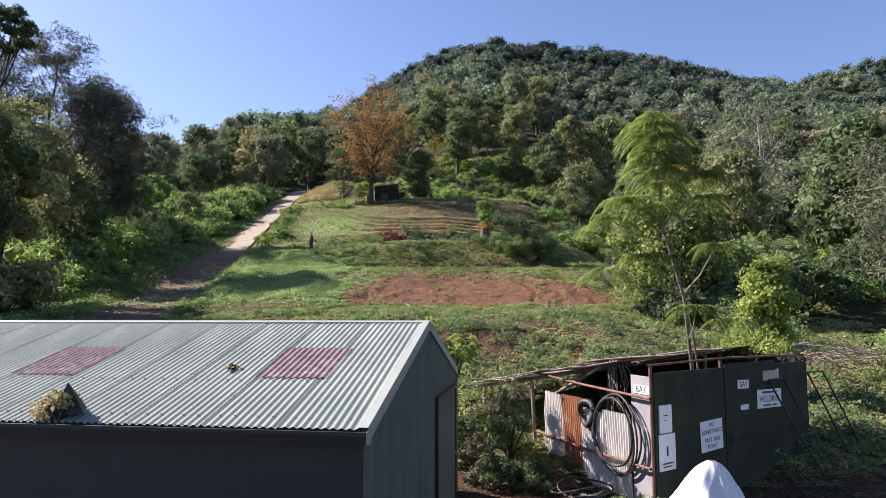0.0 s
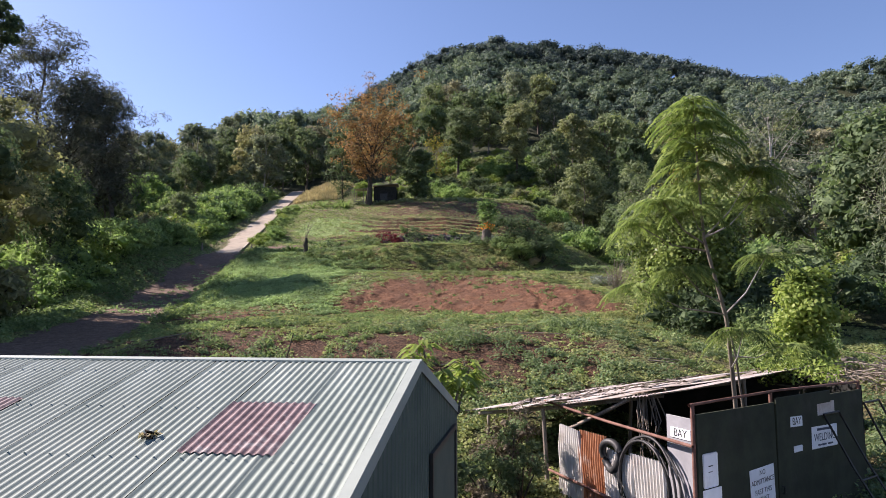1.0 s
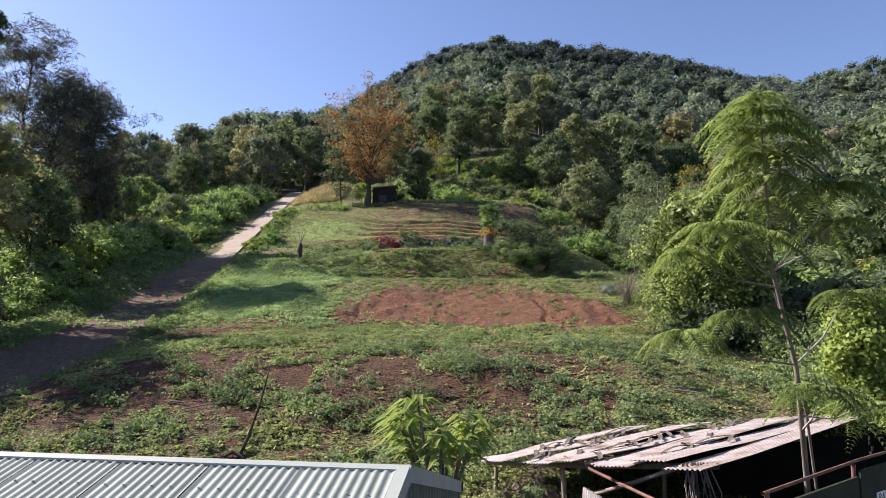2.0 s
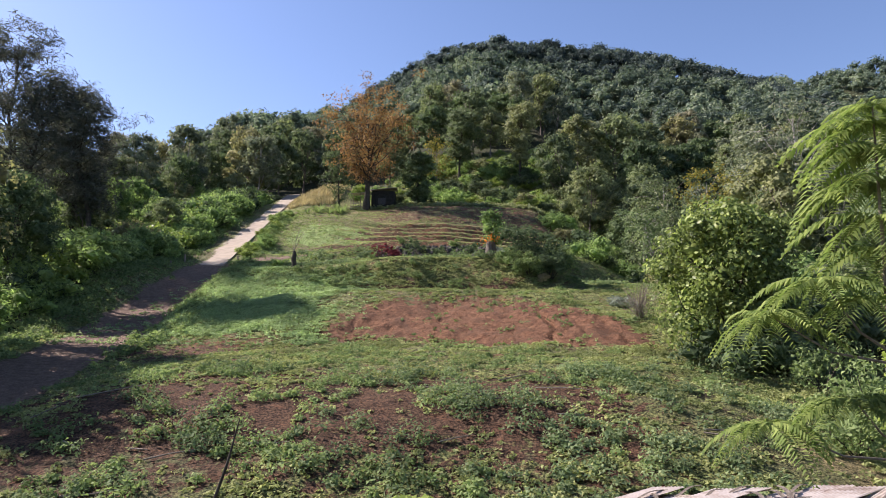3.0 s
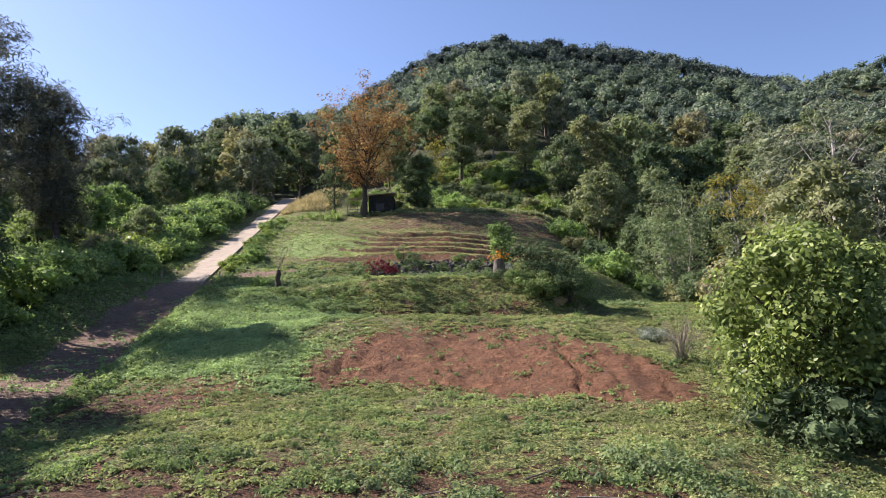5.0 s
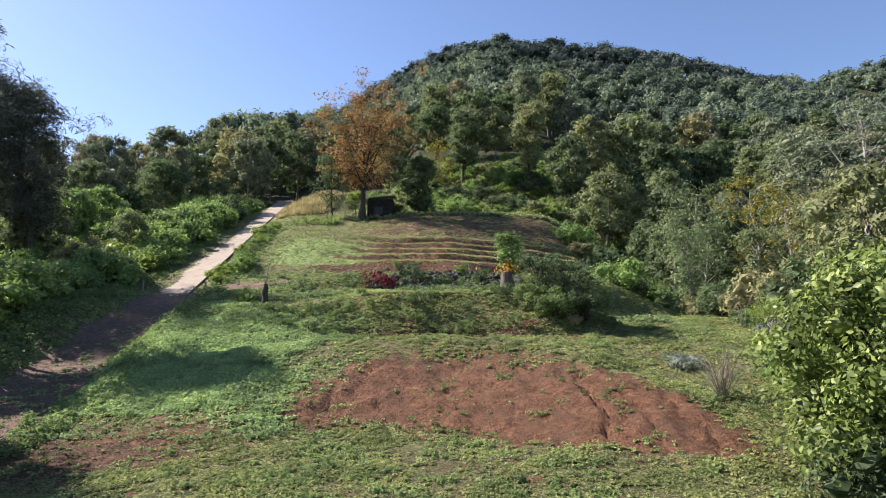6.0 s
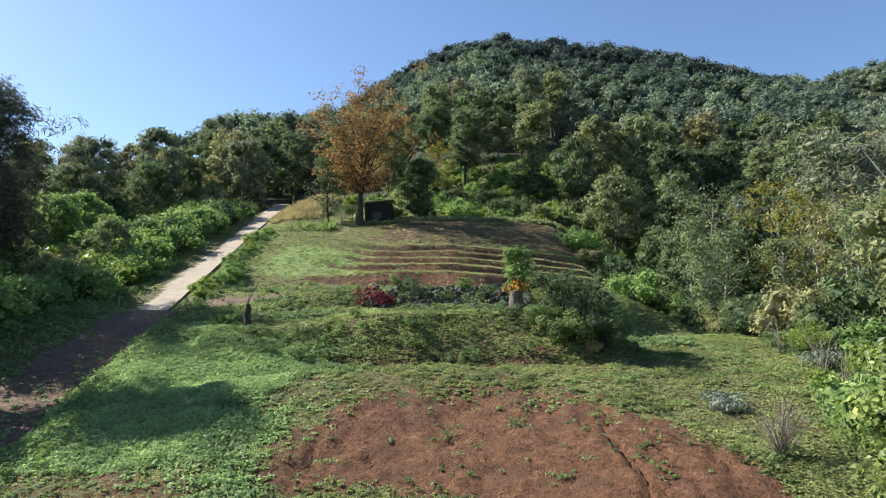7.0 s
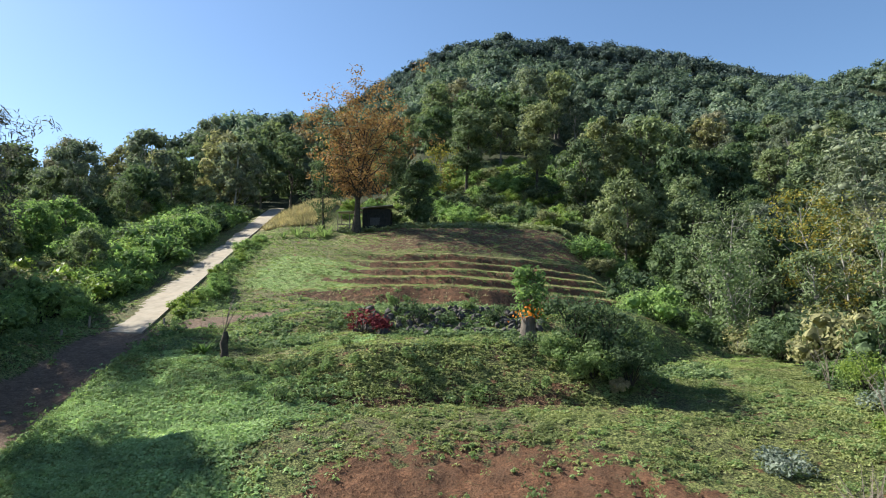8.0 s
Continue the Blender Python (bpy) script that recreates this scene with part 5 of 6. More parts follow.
# ---- plants about the sheds ----
def frond_tree(m):
    """A young tree with long feathery double leaves."""
    r = np.random.default_rng(88)
    ob = thing("feathery_tree", m, "young slender tree with feathery yellow-green fronds", "tree")
    pts = np.array([(0.5, 0.75, 0), (0.4, 0.65, 1.2), (0.25, 0.45, 2.4), (0.05, 0.15, 3.44), (-0.3, -0.25, 4.2), (-0.55, -0.55, 4.7), (-0.66, -0.7, 5.8), (-0.72, -0.78, 6.85)])
    part("trunk", raw("trunk", *tube(pts, [0.05, 0.042, 0.037, 0.033, 0.028, 0.023, 0.016, 0.007], 9), BARK_MID, True), ob)
    twin = np.array([(0.56, 0.7, 0), (0.5, 0.62, 1.6), (0.3, 0.42, 2.8), (0.02, 0.2, 3.7), (-0.34, -0.15, 4.45)])
    part("trunk", raw("trunk", *tube(twin, [0.026, 0.022, 0.019, 0.016, 0.01], 8), BARK_MID, True), ob)
    at = lambda z: np.array([np.interp(z, pts[:, 2], pts[:, i]) for i in range(3)])
    # whorls: place, leaves, leaf length, height at which the branch leaves the trunk
    sprays = [(-1.25, -0.75, 5.25, 11, 0.8, 4.6), (-1.55, -0.35, 4.95, 9, 0.75, 4.5), (-0.85, -0.9, 5.1, 8, 0.75, 4.8), (0.2, -0.75, 5.75, 12, 0.85, 4.7), (0.32, -0.45, 5.35, 8, 0.7, 4.7),
              (-1.62, -0.4, 3.95, 9, 0.68, 3.5), (-0.98, -0.65, 4.2, 11, 0.78, 3.7), (0.6, -0.2, 4.45, 10, 0.72, 3.5), (0.12, -0.3, 3.25, 11, 0.75, 2.6), (0.95, 0.1, 3.0, 10, 0.7, 2.8)]
    for x, y, z, k, ln, z0 in sprays:
        a, b = at(z0), np.array((x, y, z))
        mid = (a + b) / 2 + [0, 0, -0.12]
        part("branch", raw("branch", *tube([a, mid, b], [0.016, 0.011, 0.006], 6), BARK_PALE if x > 0 else BARK_MID, True), ob)
    whorls = [(at(z), k, ln) for z, k, ln in ((6.85, 7, 0.6), (6.7, 10, 0.9), (6.45, 10, 1.0), (6.15, 9, 1.0), (5.85, 7, 0.9), (5.55, 6, 0.8))]
    whorls += [(np.array((x, y, z)), k, ln) for x, y, z, k, ln, _ in sprays]
    for c, k, ln in whorls:
        k = k + 4
        for j in range(k):
            a = j * 2 * np.pi / k + r.uniform(-0.35, 0.35)
            rise, L = r.uniform(-0.1, 0.5), 0.86 * ln * r.uniform(0.75, 1.12)
            s = np.linspace(0, 1, 12)
            spine = c + np.stack([np.cos(a) * L * s, np.sin(a) * L * s, L * (rise * s - r.uniform(0.65, 1.0) * s ** 2)], 1)
            out, cross = np.array([math.cos(a), math.sin(a), -0.2]), np.array([-math.sin(a), math.cos(a), 0])
            vs = []
            pairs = 23
            for q in range(1, pairs):
                sp = np.array([np.interp(q / pairs, s, spine[:, i]) for i in range(3)])
                pin = 0.27 * math.sin(math.pi * (0.18 + 0.78 * q / pairs)) * L
                for sd in (-1, 1):
                    side = cross * sd * 0.9 + out * r.uniform(0.3, 0.5)
                    p1 = sp + side * pin * 0.45 + np.array([0, 0, 0.012])
                    p2 = sp + side * pin + np.array([0, 0, -r.uniform(0.2, 0.5) * pin])
                    wd = out * 0.025 * L
                    vs += [sp, p1 + wd, p2, p1 - wd]
            part("frond", raw("frond", np.array(vs), np.arange(len(vs)).reshape(-1, 4), L_FROND), ob)
    return ob


frond_tree(pose(4.72, 12.75, 0.36))
tree_thing("vine_stump", 91, at_land(9.4, 18.7), BARK_DARK, L_LIME, "tree stump wrapped in yellow-green creeper", "tree", height=4.1, girth=0.2, crown_from=0.3, spread=0.11, limbs=26, twigs=5, per=75, leaf=0.11, puff=0.36, width=0.7, up=0.2)
bush_thing("creeper", 92, pose(7.5, 16.0, 2.35), L_LIME, "yellow-green creeper on the workshop roof", 0.9, 0.7, 14, 90, 0.08, core=0)
# Dark leaf colours are picked here to carry the shade between the sheds.
for i, (x, y, rr, h) in enumerate(((0.8, 14.0, 0.6, 1.2), (1.45, 14.4, 0.5, 1.6), (1.0, 13.0, 0.5, 0.7), (1.75, 12.9, 0.4, 0.6), (1.2, 14.9, 0.65, 1.7), (0.65, 13.2, 0.4, 1.0))):
    bush_thing("scrambling_vine", 93 + i, at_land(x, y, 0.05), (L_DARK, L_NETTLE, L_DARK, L_DARK, L_DRYVINE, L_DRYVINE)[i], "tangle of weeds and dry vines beside the sheds", rr, h, 20, 120, 0.06, "vines between the sheds", puff=0.3, core=0.4)


def whorl_plant(m):
    """A tall plant with whorls of long drooping leaves."""
    r = np.random.default_rng(99)
    ob = thing("mango_sapling", m, "young fruit tree with long glossy yellow-green leaves", "tree")
    heads, wood = [], []
    for i in range(13):
        a = i * 2.4
        tip = np.array([0.62 * math.cos(a) * r.uniform(0.2, 1), 0.62 * math.sin(a) * r.uniform(0.2, 1), r.uniform(2.0, 2.95)])
        wood.append(tube([(0, 0, 0), tip * [0.3, 0.3, 0.55], tip], [0.04, 0.028, 0.012], 6))
        heads.append(tip)
    part("trunk", raw("trunk", *joined(wood), BARK, True), ob)
    vs, fs = [], []
    for hd in heads:
        for j in range(22):
            a, L = r.uniform(0, 6.28), r.uniform(0.24, 0.38)
            d = np.array([math.cos(a), math.sin(a), 0])
            c = np.array([-math.sin(a), math.cos(a), 0]) * 0.038
            rise = r.uniform(-0.15, 0.85)
            p0 = hd + [0, 0, r.uniform(-0.3, 0.03)]
            p1 = p0 + d * L * 0.45 + [0, 0, rise * L * 0.5]
            p2 = p0 + d * L + [0, 0, rise * L * 0.5 - 0.4 * L]
            k = len(vs)
            vs += [p0, p1 + c, p2, p1 - c, p1 - [0, 0, 0.012]]
            fs += [(k, k + 1, k + 4), (k + 1, k + 2, k + 4), (k + 2, k + 3, k + 4), (k + 3, k, k + 4)]
    part("foliage", raw("foliage", np.array(vs), np.array(fs), L_LIME), ob)
    return ob


whorl_plant(pose(0.0, 13.9, 0.1)).scale = (1.4, 1.4, 1.13)
# dry plant in the gutter
M_SHED = pose(-1.039, 9.395, 0, 0, 0, -8.21)
dry = bush_thing("dry_gutter_plant", 101, M_SHED @ pose(-2.27, -3.3, EAVE - 0.02), L_STRAW, "dry straw-yellow plant growing in the gutter", 0.22, 0.26, 12, 60, 0.055, core=0)
flap = tagged(new("metal_scrap", raw("metal_scrap", [(-0.16, -0.02, 0.02), (0.17, 0.02, 0.06), (0.0, 0.0, 0.36), (0.1, 0.16, 0.1), (-0.1, 0.14, 0.1)], [(0, 1, 2), (1, 3, 2), (3, 4, 2), (4, 0, 2)], WALL_FRONT)), "bent grey scrap of sheet metal stuck in the gutter", "scrap metal")
flap.matrix_basis = M_SHED @ pose(-2.17, -3.3, EAVE + 0.0)

twigs = bush_thing("leaf_litter", 102, M_SHED @ pose(-1.12, -1.95, RIDGE - RISE * 1.95 / HALF + 0.005), L_STRAW, "small clump of dead leaves lying on the shed roof", 0.08, 0.05, 5, 8, 0.05, core=0)
# trees that shade the track from beyond its verge
for i, (x, y, h) in enumerate(((-24.5, 32.5, 11.5), (-28.5, 35.5, 12.0), (-25.5, 37.5, 13.0), (-27.0, 46.5, 8.6), (-27.0, 27.5, 11.5), (-23.0, 28.5, 12.0))):
    tree_thing("shade_tree", 120 + i, at_land(x, y), BARK_DARK, (L_GUM, L_DARK)[i % 2], "dark spreading tree on the verge of the track", "tree", "verge trees", height=h, girth=0.22, spread=0.3, heads=20, per=430, leaf=0.21, low=0.2)
# Added mostly out of view to cast the shadow patch on the creeping green.
tree_thing("shade_tree", 129, at_land(-38.5, 55.1), BARK_DARK, L_DARK, "tall tree added mostly beyond view, its high dark crown casting a shadow patch", "tree", "verge trees", height=23, girth=0.28, spread=0.1, heads=16, per=260, leaf=0.25, low=0.76)
tree_thing("she_oak", 128, at_land(-28.8, 50.8), BARK_DARK, L_CASUARINA, "tall dark she-oak leaning over the track", "tree", "she-oaks by the track", height=14.5, girth=0.24, crown_from=0.5, spread=0.17, limbs=22, twigs=5, per=44, leaf=0.45, puff=0.8, width=0.18, up=0.8, bend=0.16)

# ---- the hut under the orange tree ----
hut = thing("hut", pose(-10.8, 105.2, z_at(-10.8, 105.2) - 0.15), "small dark lean-to hut with an open veranda", "hut")
bm = box(bmesh.new(), -0.4, 0, 0, 3.2, 3.0, 3.0, 0.02)
part("body", from_bm("body", bm, DARK_HUT), hut, "dark boarded hut body")
bm = bmesh.new()
v = [(-0.6, -0.6, 3.05), (3.5, -0.6, 3.4), (3.5, 3.4, 3.6), (-0.6, 3.4, 3.25)]
me = raw("roof", v + [(x, y, z + 0.07) for x, y, z in v], [(3, 2, 1, 0), (4, 5, 6, 7), (0, 1, 5, 4), (1, 2, 6, 5), (2, 3, 7, 6), (3, 0, 4, 7)], IRON_OLD)
part("roof", me, hut, "pale iron skillion roof")
v = [(-3.6, -0.4, 2.55), (-0.5, -0.4, 2.7), (-0.5, 2.6, 2.9), (-3.6, 2.6, 2.75)]
part("veranda_roof", raw("veranda_roof", v + [(x, y, z + 0.05) for x, y, z in v], [(3, 2, 1, 0), (4, 5, 6, 7), (0, 1, 5, 4), (1, 2, 6, 5), (2, 3, 7, 6), (3, 0, 4, 7)], IRON_OLD), hut, "low iron veranda roof")
for x, y in ((-3.5, -0.3), (-2.0, -0.3), (-3.5, 2.4), (-0.7, -0.3)):
    part("post", raw("post", *tube([(x, y, 0), (x, y, 1.3), (x, y, 2.6)], [0.06] * 3, 6), TIMBER, True), hut)
bm = bmesh.new()
for z in (0.9, 0.5):
    box(bm, -3.5, -0.33, z, -0.7, -0.28, z + 0.09)
part("veranda_rail", from_bm("veranda_rail", bm, TIMBER), hut)
part("awning", raw("awning", [(-1.5, -0.7, 1.0), (-0.9, -0.7, 1.0), (-0.9, -0.1, 2.0), (-1.5, -0.1, 2.0), (-1.2, -0.8, 1.5)], [(0, 1, 4), (1, 2, 4), (2, 3, 4), (3, 0, 4)], TARP), hut, "pale sheet hung beside the hut")
bm = box(bmesh.new(), 0.6, -0.03, 0.9, 1.8, 0.01, 1.9, 0.01)
part("shutter", from_bm("shutter", bm, BLACK_STEEL), hut, "dark window opening with a shutter")

# ---- garden on the middle bench ----
def stone_mesh(seed):
    r = np.random.default_rng(seed)
    bm = bmesh.new()
    bmesh.ops.create_icosphere(bm, subdivisions=1, radius=0.5)
    for q in bm.verts:
        q.co *= r.uniform(0.75, 1.15)
        q.co.z *= 0.7
    return from_bm("stone", bm, ROCK)


stones = [stone_mesh(i) for i in range(5)]
rocks = thing("rock_bank", pose(-1.2, 60.2, z_at(-1.2, 60.2)), "bank of dark field stones with plants between", "rocks")
r = np.random.default_rng(140)
for i in range(170):
    x, y = r.uniform(-5.8, 5.0), r.uniform(58.2, 62.3)
    sc = r.uniform(0.3, 0.72)
    part("stone", stones[i % 5], rocks, m=Matrix.Translation((x + 1.2, y - 60.2, z_at(x, y) - z_at(-1.2, 60.2) + 0.1)) @ Euler(r.uniform(0, 6, 3)).to_matrix().to_4x4() @ Matrix.Diagonal((sc, sc, sc, 1)))
for i, (x, y, rr, h, mat, lab) in enumerate((
        (-5.0, 58.2, 1.1, 1.3, L_RED, "dark red leafed garden shrub"), (-4.0, 58.6, 0.7, 1.0, L_RED, "dark red leafed garden shrub"),
        (-2.2, 60.0, 0.9, 1.5, L_DARK, "dark green garden shrub among stones"), (-0.4, 60.3, 0.6, 0.8, L_DARK, "dark green garden shrub among stones"),
        (2.6, 60.4, 0.7, 0.9, L_DARK, "dark green garden shrub among stones"),
        (-3.3, 61.6, 0.6, 1.6, L_WEED, "green weed clump on the stone bank"), (0.9, 61.8, 0.6, 0.9, L_WEED, "green weed clump on the stone bank"),
        (4.4, 59.6, 0.6, 0.7, L_GREY, "grey-leafed garden shrub among stones"))):
    bush_thing("garden_shrub", 150 + i, at_land(x, y, 0.0), mat, lab, rr, h, 14, 50, 0.12, "garden shrubs", core=0.35)

# tree stump with flowers and a leafy shoot
stump = thing("tree_stump", at_land(3.45, 53.9, 0.1), "grey tree stump with orange flowers about its top", "stump")
v, f = tube([(0, 0, 0), (0.02, 0, 0.5), (0.05, 0, 1.1), (0.06, 0, 1.32)], [0.5, 0.38, 0.34, 0.33], 14)
part("trunk", raw("trunk", np.concatenate([v, [(0.06, 0, 1.36)]]), [tuple(q) for q in f] + [(42 + i, 42 + (i + 1) % 14, 56) for i in range(14)], BARK, False), stump)
fl = r.normal(0, 1, (70, 3)) * [0.5, 0.4, 0.2] + [0.05, -0.12, 1.5]
FLOWER = leafy("orange_flowers", (0.7, 0.17, 0.02), (0.8, 0.3, 0.04), None, 0.3)
part("blossom", raw("blossom", *leaves(r, fl, 0.13, 0.8), FLOWER), stump, "bright orange flowers")["kind"] = "stuff"
shoot = tree_thing("papaw_tree", 160, at_land(3.9, 54.6, 0.0), BARK, L_LUSH, "small tree with drooping bright green leaves", "tree", height=3.6, girth=0.09, crown_from=0.35, spread=0.2, limbs=16, twigs=4, per=22, leaf=0.26, puff=0.42, up=0.3, width=0.4)
for i, (x, y, rr, h, mat) in enumerate(((5.6, 52.6, 1.3, 2.5, L_DARK), (6.9, 52.2, 1.3, 2.4, L_DARK), (7.4, 50.9, 1.0, 1.9, L_DARK), (5.9, 51.0, 0.9, 1.4, L_WEED), (4.7, 52.0, 0.8, 1.1, L_WEED), (6.9, 50.5, 0.35, 0.6, L_STRAW), (8.6, 53.5, 1.0, 1.7, L_WEED))):
    bush_thing("bank_shrub", 170 + i, at_land(x, y, 0.1), mat, ("dense dark evergreen bush on the bank" if mat is L_DARK else "dry grass tussock on the bank" if mat is L_STRAW else "green bush on the bank"), rr * 1.06, h * 1.2, 26, 150, 0.11, "bushes on the bank", core=0.35)

for i in range(34):
    x, y = r.uniform(-10.5, 9.5), r.uniform(50.4, 54.0)
    mat = (L_NETTLE, L_WEED)[i % 2]
    bush_thing("bank_weed_clump", 240 + i, at_land(x, y, 0.05), mat, "dull green leafy weed clump on the garden bank" if mat is L_NETTLE else "green leafy weed clump on the garden bank", r.uniform(0.3, 0.65), r.uniform(0.3, 0.75), 8, 40, 0.1, "weed clumps on the bank", core=0.35, stems=1)

post = thing("burnt_stump", at_land(-11.05, 53.95, 0.1), "short blackened stump with bare twigs", "stump")
part("trunk", raw("trunk", *tube([(0, 0, 0), (0.05, 0, 0.35), (-0.03, 0.02, 0.8), (0.06, 0, 1.1), (0.03, 0, 1.35)], [0.27, 0.17, 0.19, 0.16, 0.1], 9), BARK_DARK, True), post)
for i in range(7):
    a = r.uniform(0, 6.28)
    e = np.array([math.cos(a) * 0.7 + 0.35, math.sin(a) * 0.4, r.uniform(2.4, 3.4)])
    part("twig", raw("twig", *tube([(0, 0, 1.3), e * [0.4, 0.4, 0.72], e], [0.02, 0.014, 0.006], 4), TIMBER, True), post)


def blade_rosette(name, m, label, n=36, length=0.9, width=0.06, mat=L_LUSH, seed=3, droop=0.5):
    r = np.random.default_rng(seed)
    ob = thing(name, m, label, "plant")
    vs, fs = [], []
    for j in range(n):
        a, rise, L = r.uniform(0, 6.28), r.uniform(0.15, 1.3), length * r.uniform(0.7, 1.1)
        d = np.array([math.cos(a), math.sin(a), rise])
        d /= np.linalg.norm(d)
        c = np.array([-math.sin(a), math.cos(a), 0]) * width / 2
        p1, p2 = d * L * 0.5, d * L - np.array([0, 0, droop * L * 0.3])
        k = len(vs)
        vs += [c * 0.6, -c * 0.6, p1 + c, p1 - c, p2]
        fs += [(k, k + 1, k + 3, k + 2), (k + 2, k + 3, k + 4)]
    part("leaves", raw("leaves", np.array(vs), fs, mat), ob)
    return ob


blade_rosette("yucca", at_land(-12.3, 54.7, -0.1), "spiky green yucca beside the burnt stump", 60, 1.15, 0.09)
blade_rosette("yucca", at_land(-12.9, 55.0, -0.05), "spiky green yucca beside the burnt stump", 40, 0.8, 0.08, seed=4)
for i in range(14):
    x, y = -21.5 + r.uniform(-2.2, 3.0), 101 + r.uniform(-2.5, 3.5)
    blade_rosette("flax_clump", at_land(x + 3.5, y, 0.0), "clump of upright green strap leaves", 34, 1.5, 0.1, L_WEED, 20 + i, 0.3)["group"] = "flax clumps"
for x, y, h in ((-23.3, 64.4, 0.75), (-23.3, 61.4, 0.55), (-18.6, 64.6, 0.6)):
    ob = tagged(new("marker_post", raw("marker_post", *tube([(0, 0, -0.2), (0.01, 0, h / 2), (0.02, 0, h), (0.02, 0, h + 0.005)], [0.07, 0.068, 0.065, 0.001], 6), TIMBER)), "short grey marker post beside the road", "post", "marker posts")
    ob.matrix_basis = at_land(x, y, 0)
# twiggy bare shrub above the round tree
twig = thing("bare_shrub", at_land(9.9, 39.0, 0.1), "grey leafless shrub with fine twigs", "shrub")
wood = []
for i in range(46):
    a, q = r.uniform(0, 6.28), r.uniform(0.2, 1)
    e = np.array([math.cos(a) * 1.3 * q, math.sin(a) * 1.1 * q, r.uniform(1.4, 3.1)])
    mid = e * [0.45, 0.45, 0.55] + r.normal(0, 0.08, 3)
    wood.append(tube([(0, 0, 0), mid, e], [0.022, 0.012, 0.004], 4))
    for k in range(3):
        e2 = mid + (e - mid) * r.uniform(0.2, 0.8) + r.normal(0, 0.3, 3)
        wood.append(tube([mid + (e - mid) * 0.3, e2], [0.007, 0.003], 3))
part("branchwork", raw("branchwork", *joined(wood), TIMBER), twig)
twig.scale = (1.15, 1.15, 0.68)
part("foliage", raw("foliage", *leaves(r, r.normal(0, 1, (500, 3)) * [0.8, 0.7, 0.5] + [0, 0, 0.7], 0.1), L_WEED), twig)
# leaning dead stem on the lower bank
dead = thing("dead_stem", at_land(-4.2, 18.6, 0.1), "dark leaning dead stem with a broken foot", "stem")
part("stem", raw("stem", *tube([(-0.25, 0, 0), (0.0, 0, 0.55), (0.25, 0.0, 1.3), (0.45, 0, 2.1)], [0.05, 0.034, 0.026, 0.01], 7), BARK_DARK, True), dead)
part("root", raw("root", *tube([(-0.7, 0.1, 0.05), (-0.3, 0, 0.28), (0.1, -0.1, 0.05)], [0.02, 0.05, 0.025], 7), BARK_DARK, True), dead)
# sticks lying on the lower bank
stick_rng = np.random.default_rng(515)
for i in range(26):
    x, y = stick_rng.uniform(-11, 9), stick_rng.uniform(17.5, 27)
    ln, a = stick_rng.uniform(0.5, 1.6), stick_rng.uniform(-0.7, 0.7)
    e1, e2 = (x - ln / 2 * math.cos(a), y - ln / 2 * math.sin(a)), (x + ln / 2 * math.cos(a), y + ln / 2 * math.sin(a))
    pts = [(q[0] - x, q[1] - y, z_at(*q) - z_at(x, y) + 0.05 + lift) for q, lift in ((e1, 0.0), ((x + 0.03, y), 0.03), (e2, 0.06))]
    fallen = tagged(new("fallen_stick", raw("fallen_stick", *tube(pts, [0.022, 0.017, 0.008], 5), TIMBER if i % 2 else BARK_MID, True)), "dry fallen stick lying on the weedy bank", "stick", "fallen sticks")
    fallen.matrix_basis = pose(x, y, z_at(x, y))
# broken brush near the gully
brush = thing("brush_heap", at_land(13.0, 21.5, 0.1), "heap of grey dry brushwood", "brushwood")
part("brushwood", raw("brushwood", *joined([tube([p, p + d * 0.5 + [0, 0, 0.1], p + d], [0.02, 0.015, 0.006], 4) for p, d in ((r.normal(0, 1, 3) * [1.0, 0.6, 0.22] + [0, 0, 0.45], r.normal(0, 1, 3) * [0.6, 0.5, 0.22]) for _ in range(150))]), TIMBER), brush)
for i, (x, y, rr, h, mat) in enumerate(((15.2, 21.5, 1.0, 1.9, L_LUSH), (16.8, 22.5, 1.1, 2.2, L_LUSH), (11.5, 24.0, 1.1, 1.8, L_WEED), (12.8, 25.0, 1.0, 2.0, L_WEED), (10.2, 22.5, 0.9, 1.3, L_WEED), (13.2, 29.0, 1.2, 2.0, L_WEED), (13.8, 33.0, 1.0, 1.4, L_WEED), (10.4, 44.2, 0.9, 0.6, L_GREY), (17.2, 49.0, 0.9, 1.2, L_GREY), (18.5, 52.5, 1.2, 2.0, L_LIME), (17.5, 43.0, 1.2, 1.6, L_LUSH), (13.5, 38.5, 1.0, 1.4, L_WEED), (16.2, 39.0, 1.2, 2.0, L_LUSH))):
    bush_thing("gully_shrub", 200 + i, at_land(x, y, 0.1), mat, {L_LUSH: "fresh green shrub beside the gully", L_DARK: "dark green shrub beside the gully", L_WEED: "rank green weeds beside the gully", L_GREY: "silver-grey flowering shrub beside the lawn", L_LIME: "bright yellow-green shrub beside the lawn"}[mat], rr, h, 18, 90, 0.12, "shrubs by the gully", core=0)

edge_rng = np.random.default_rng(77)
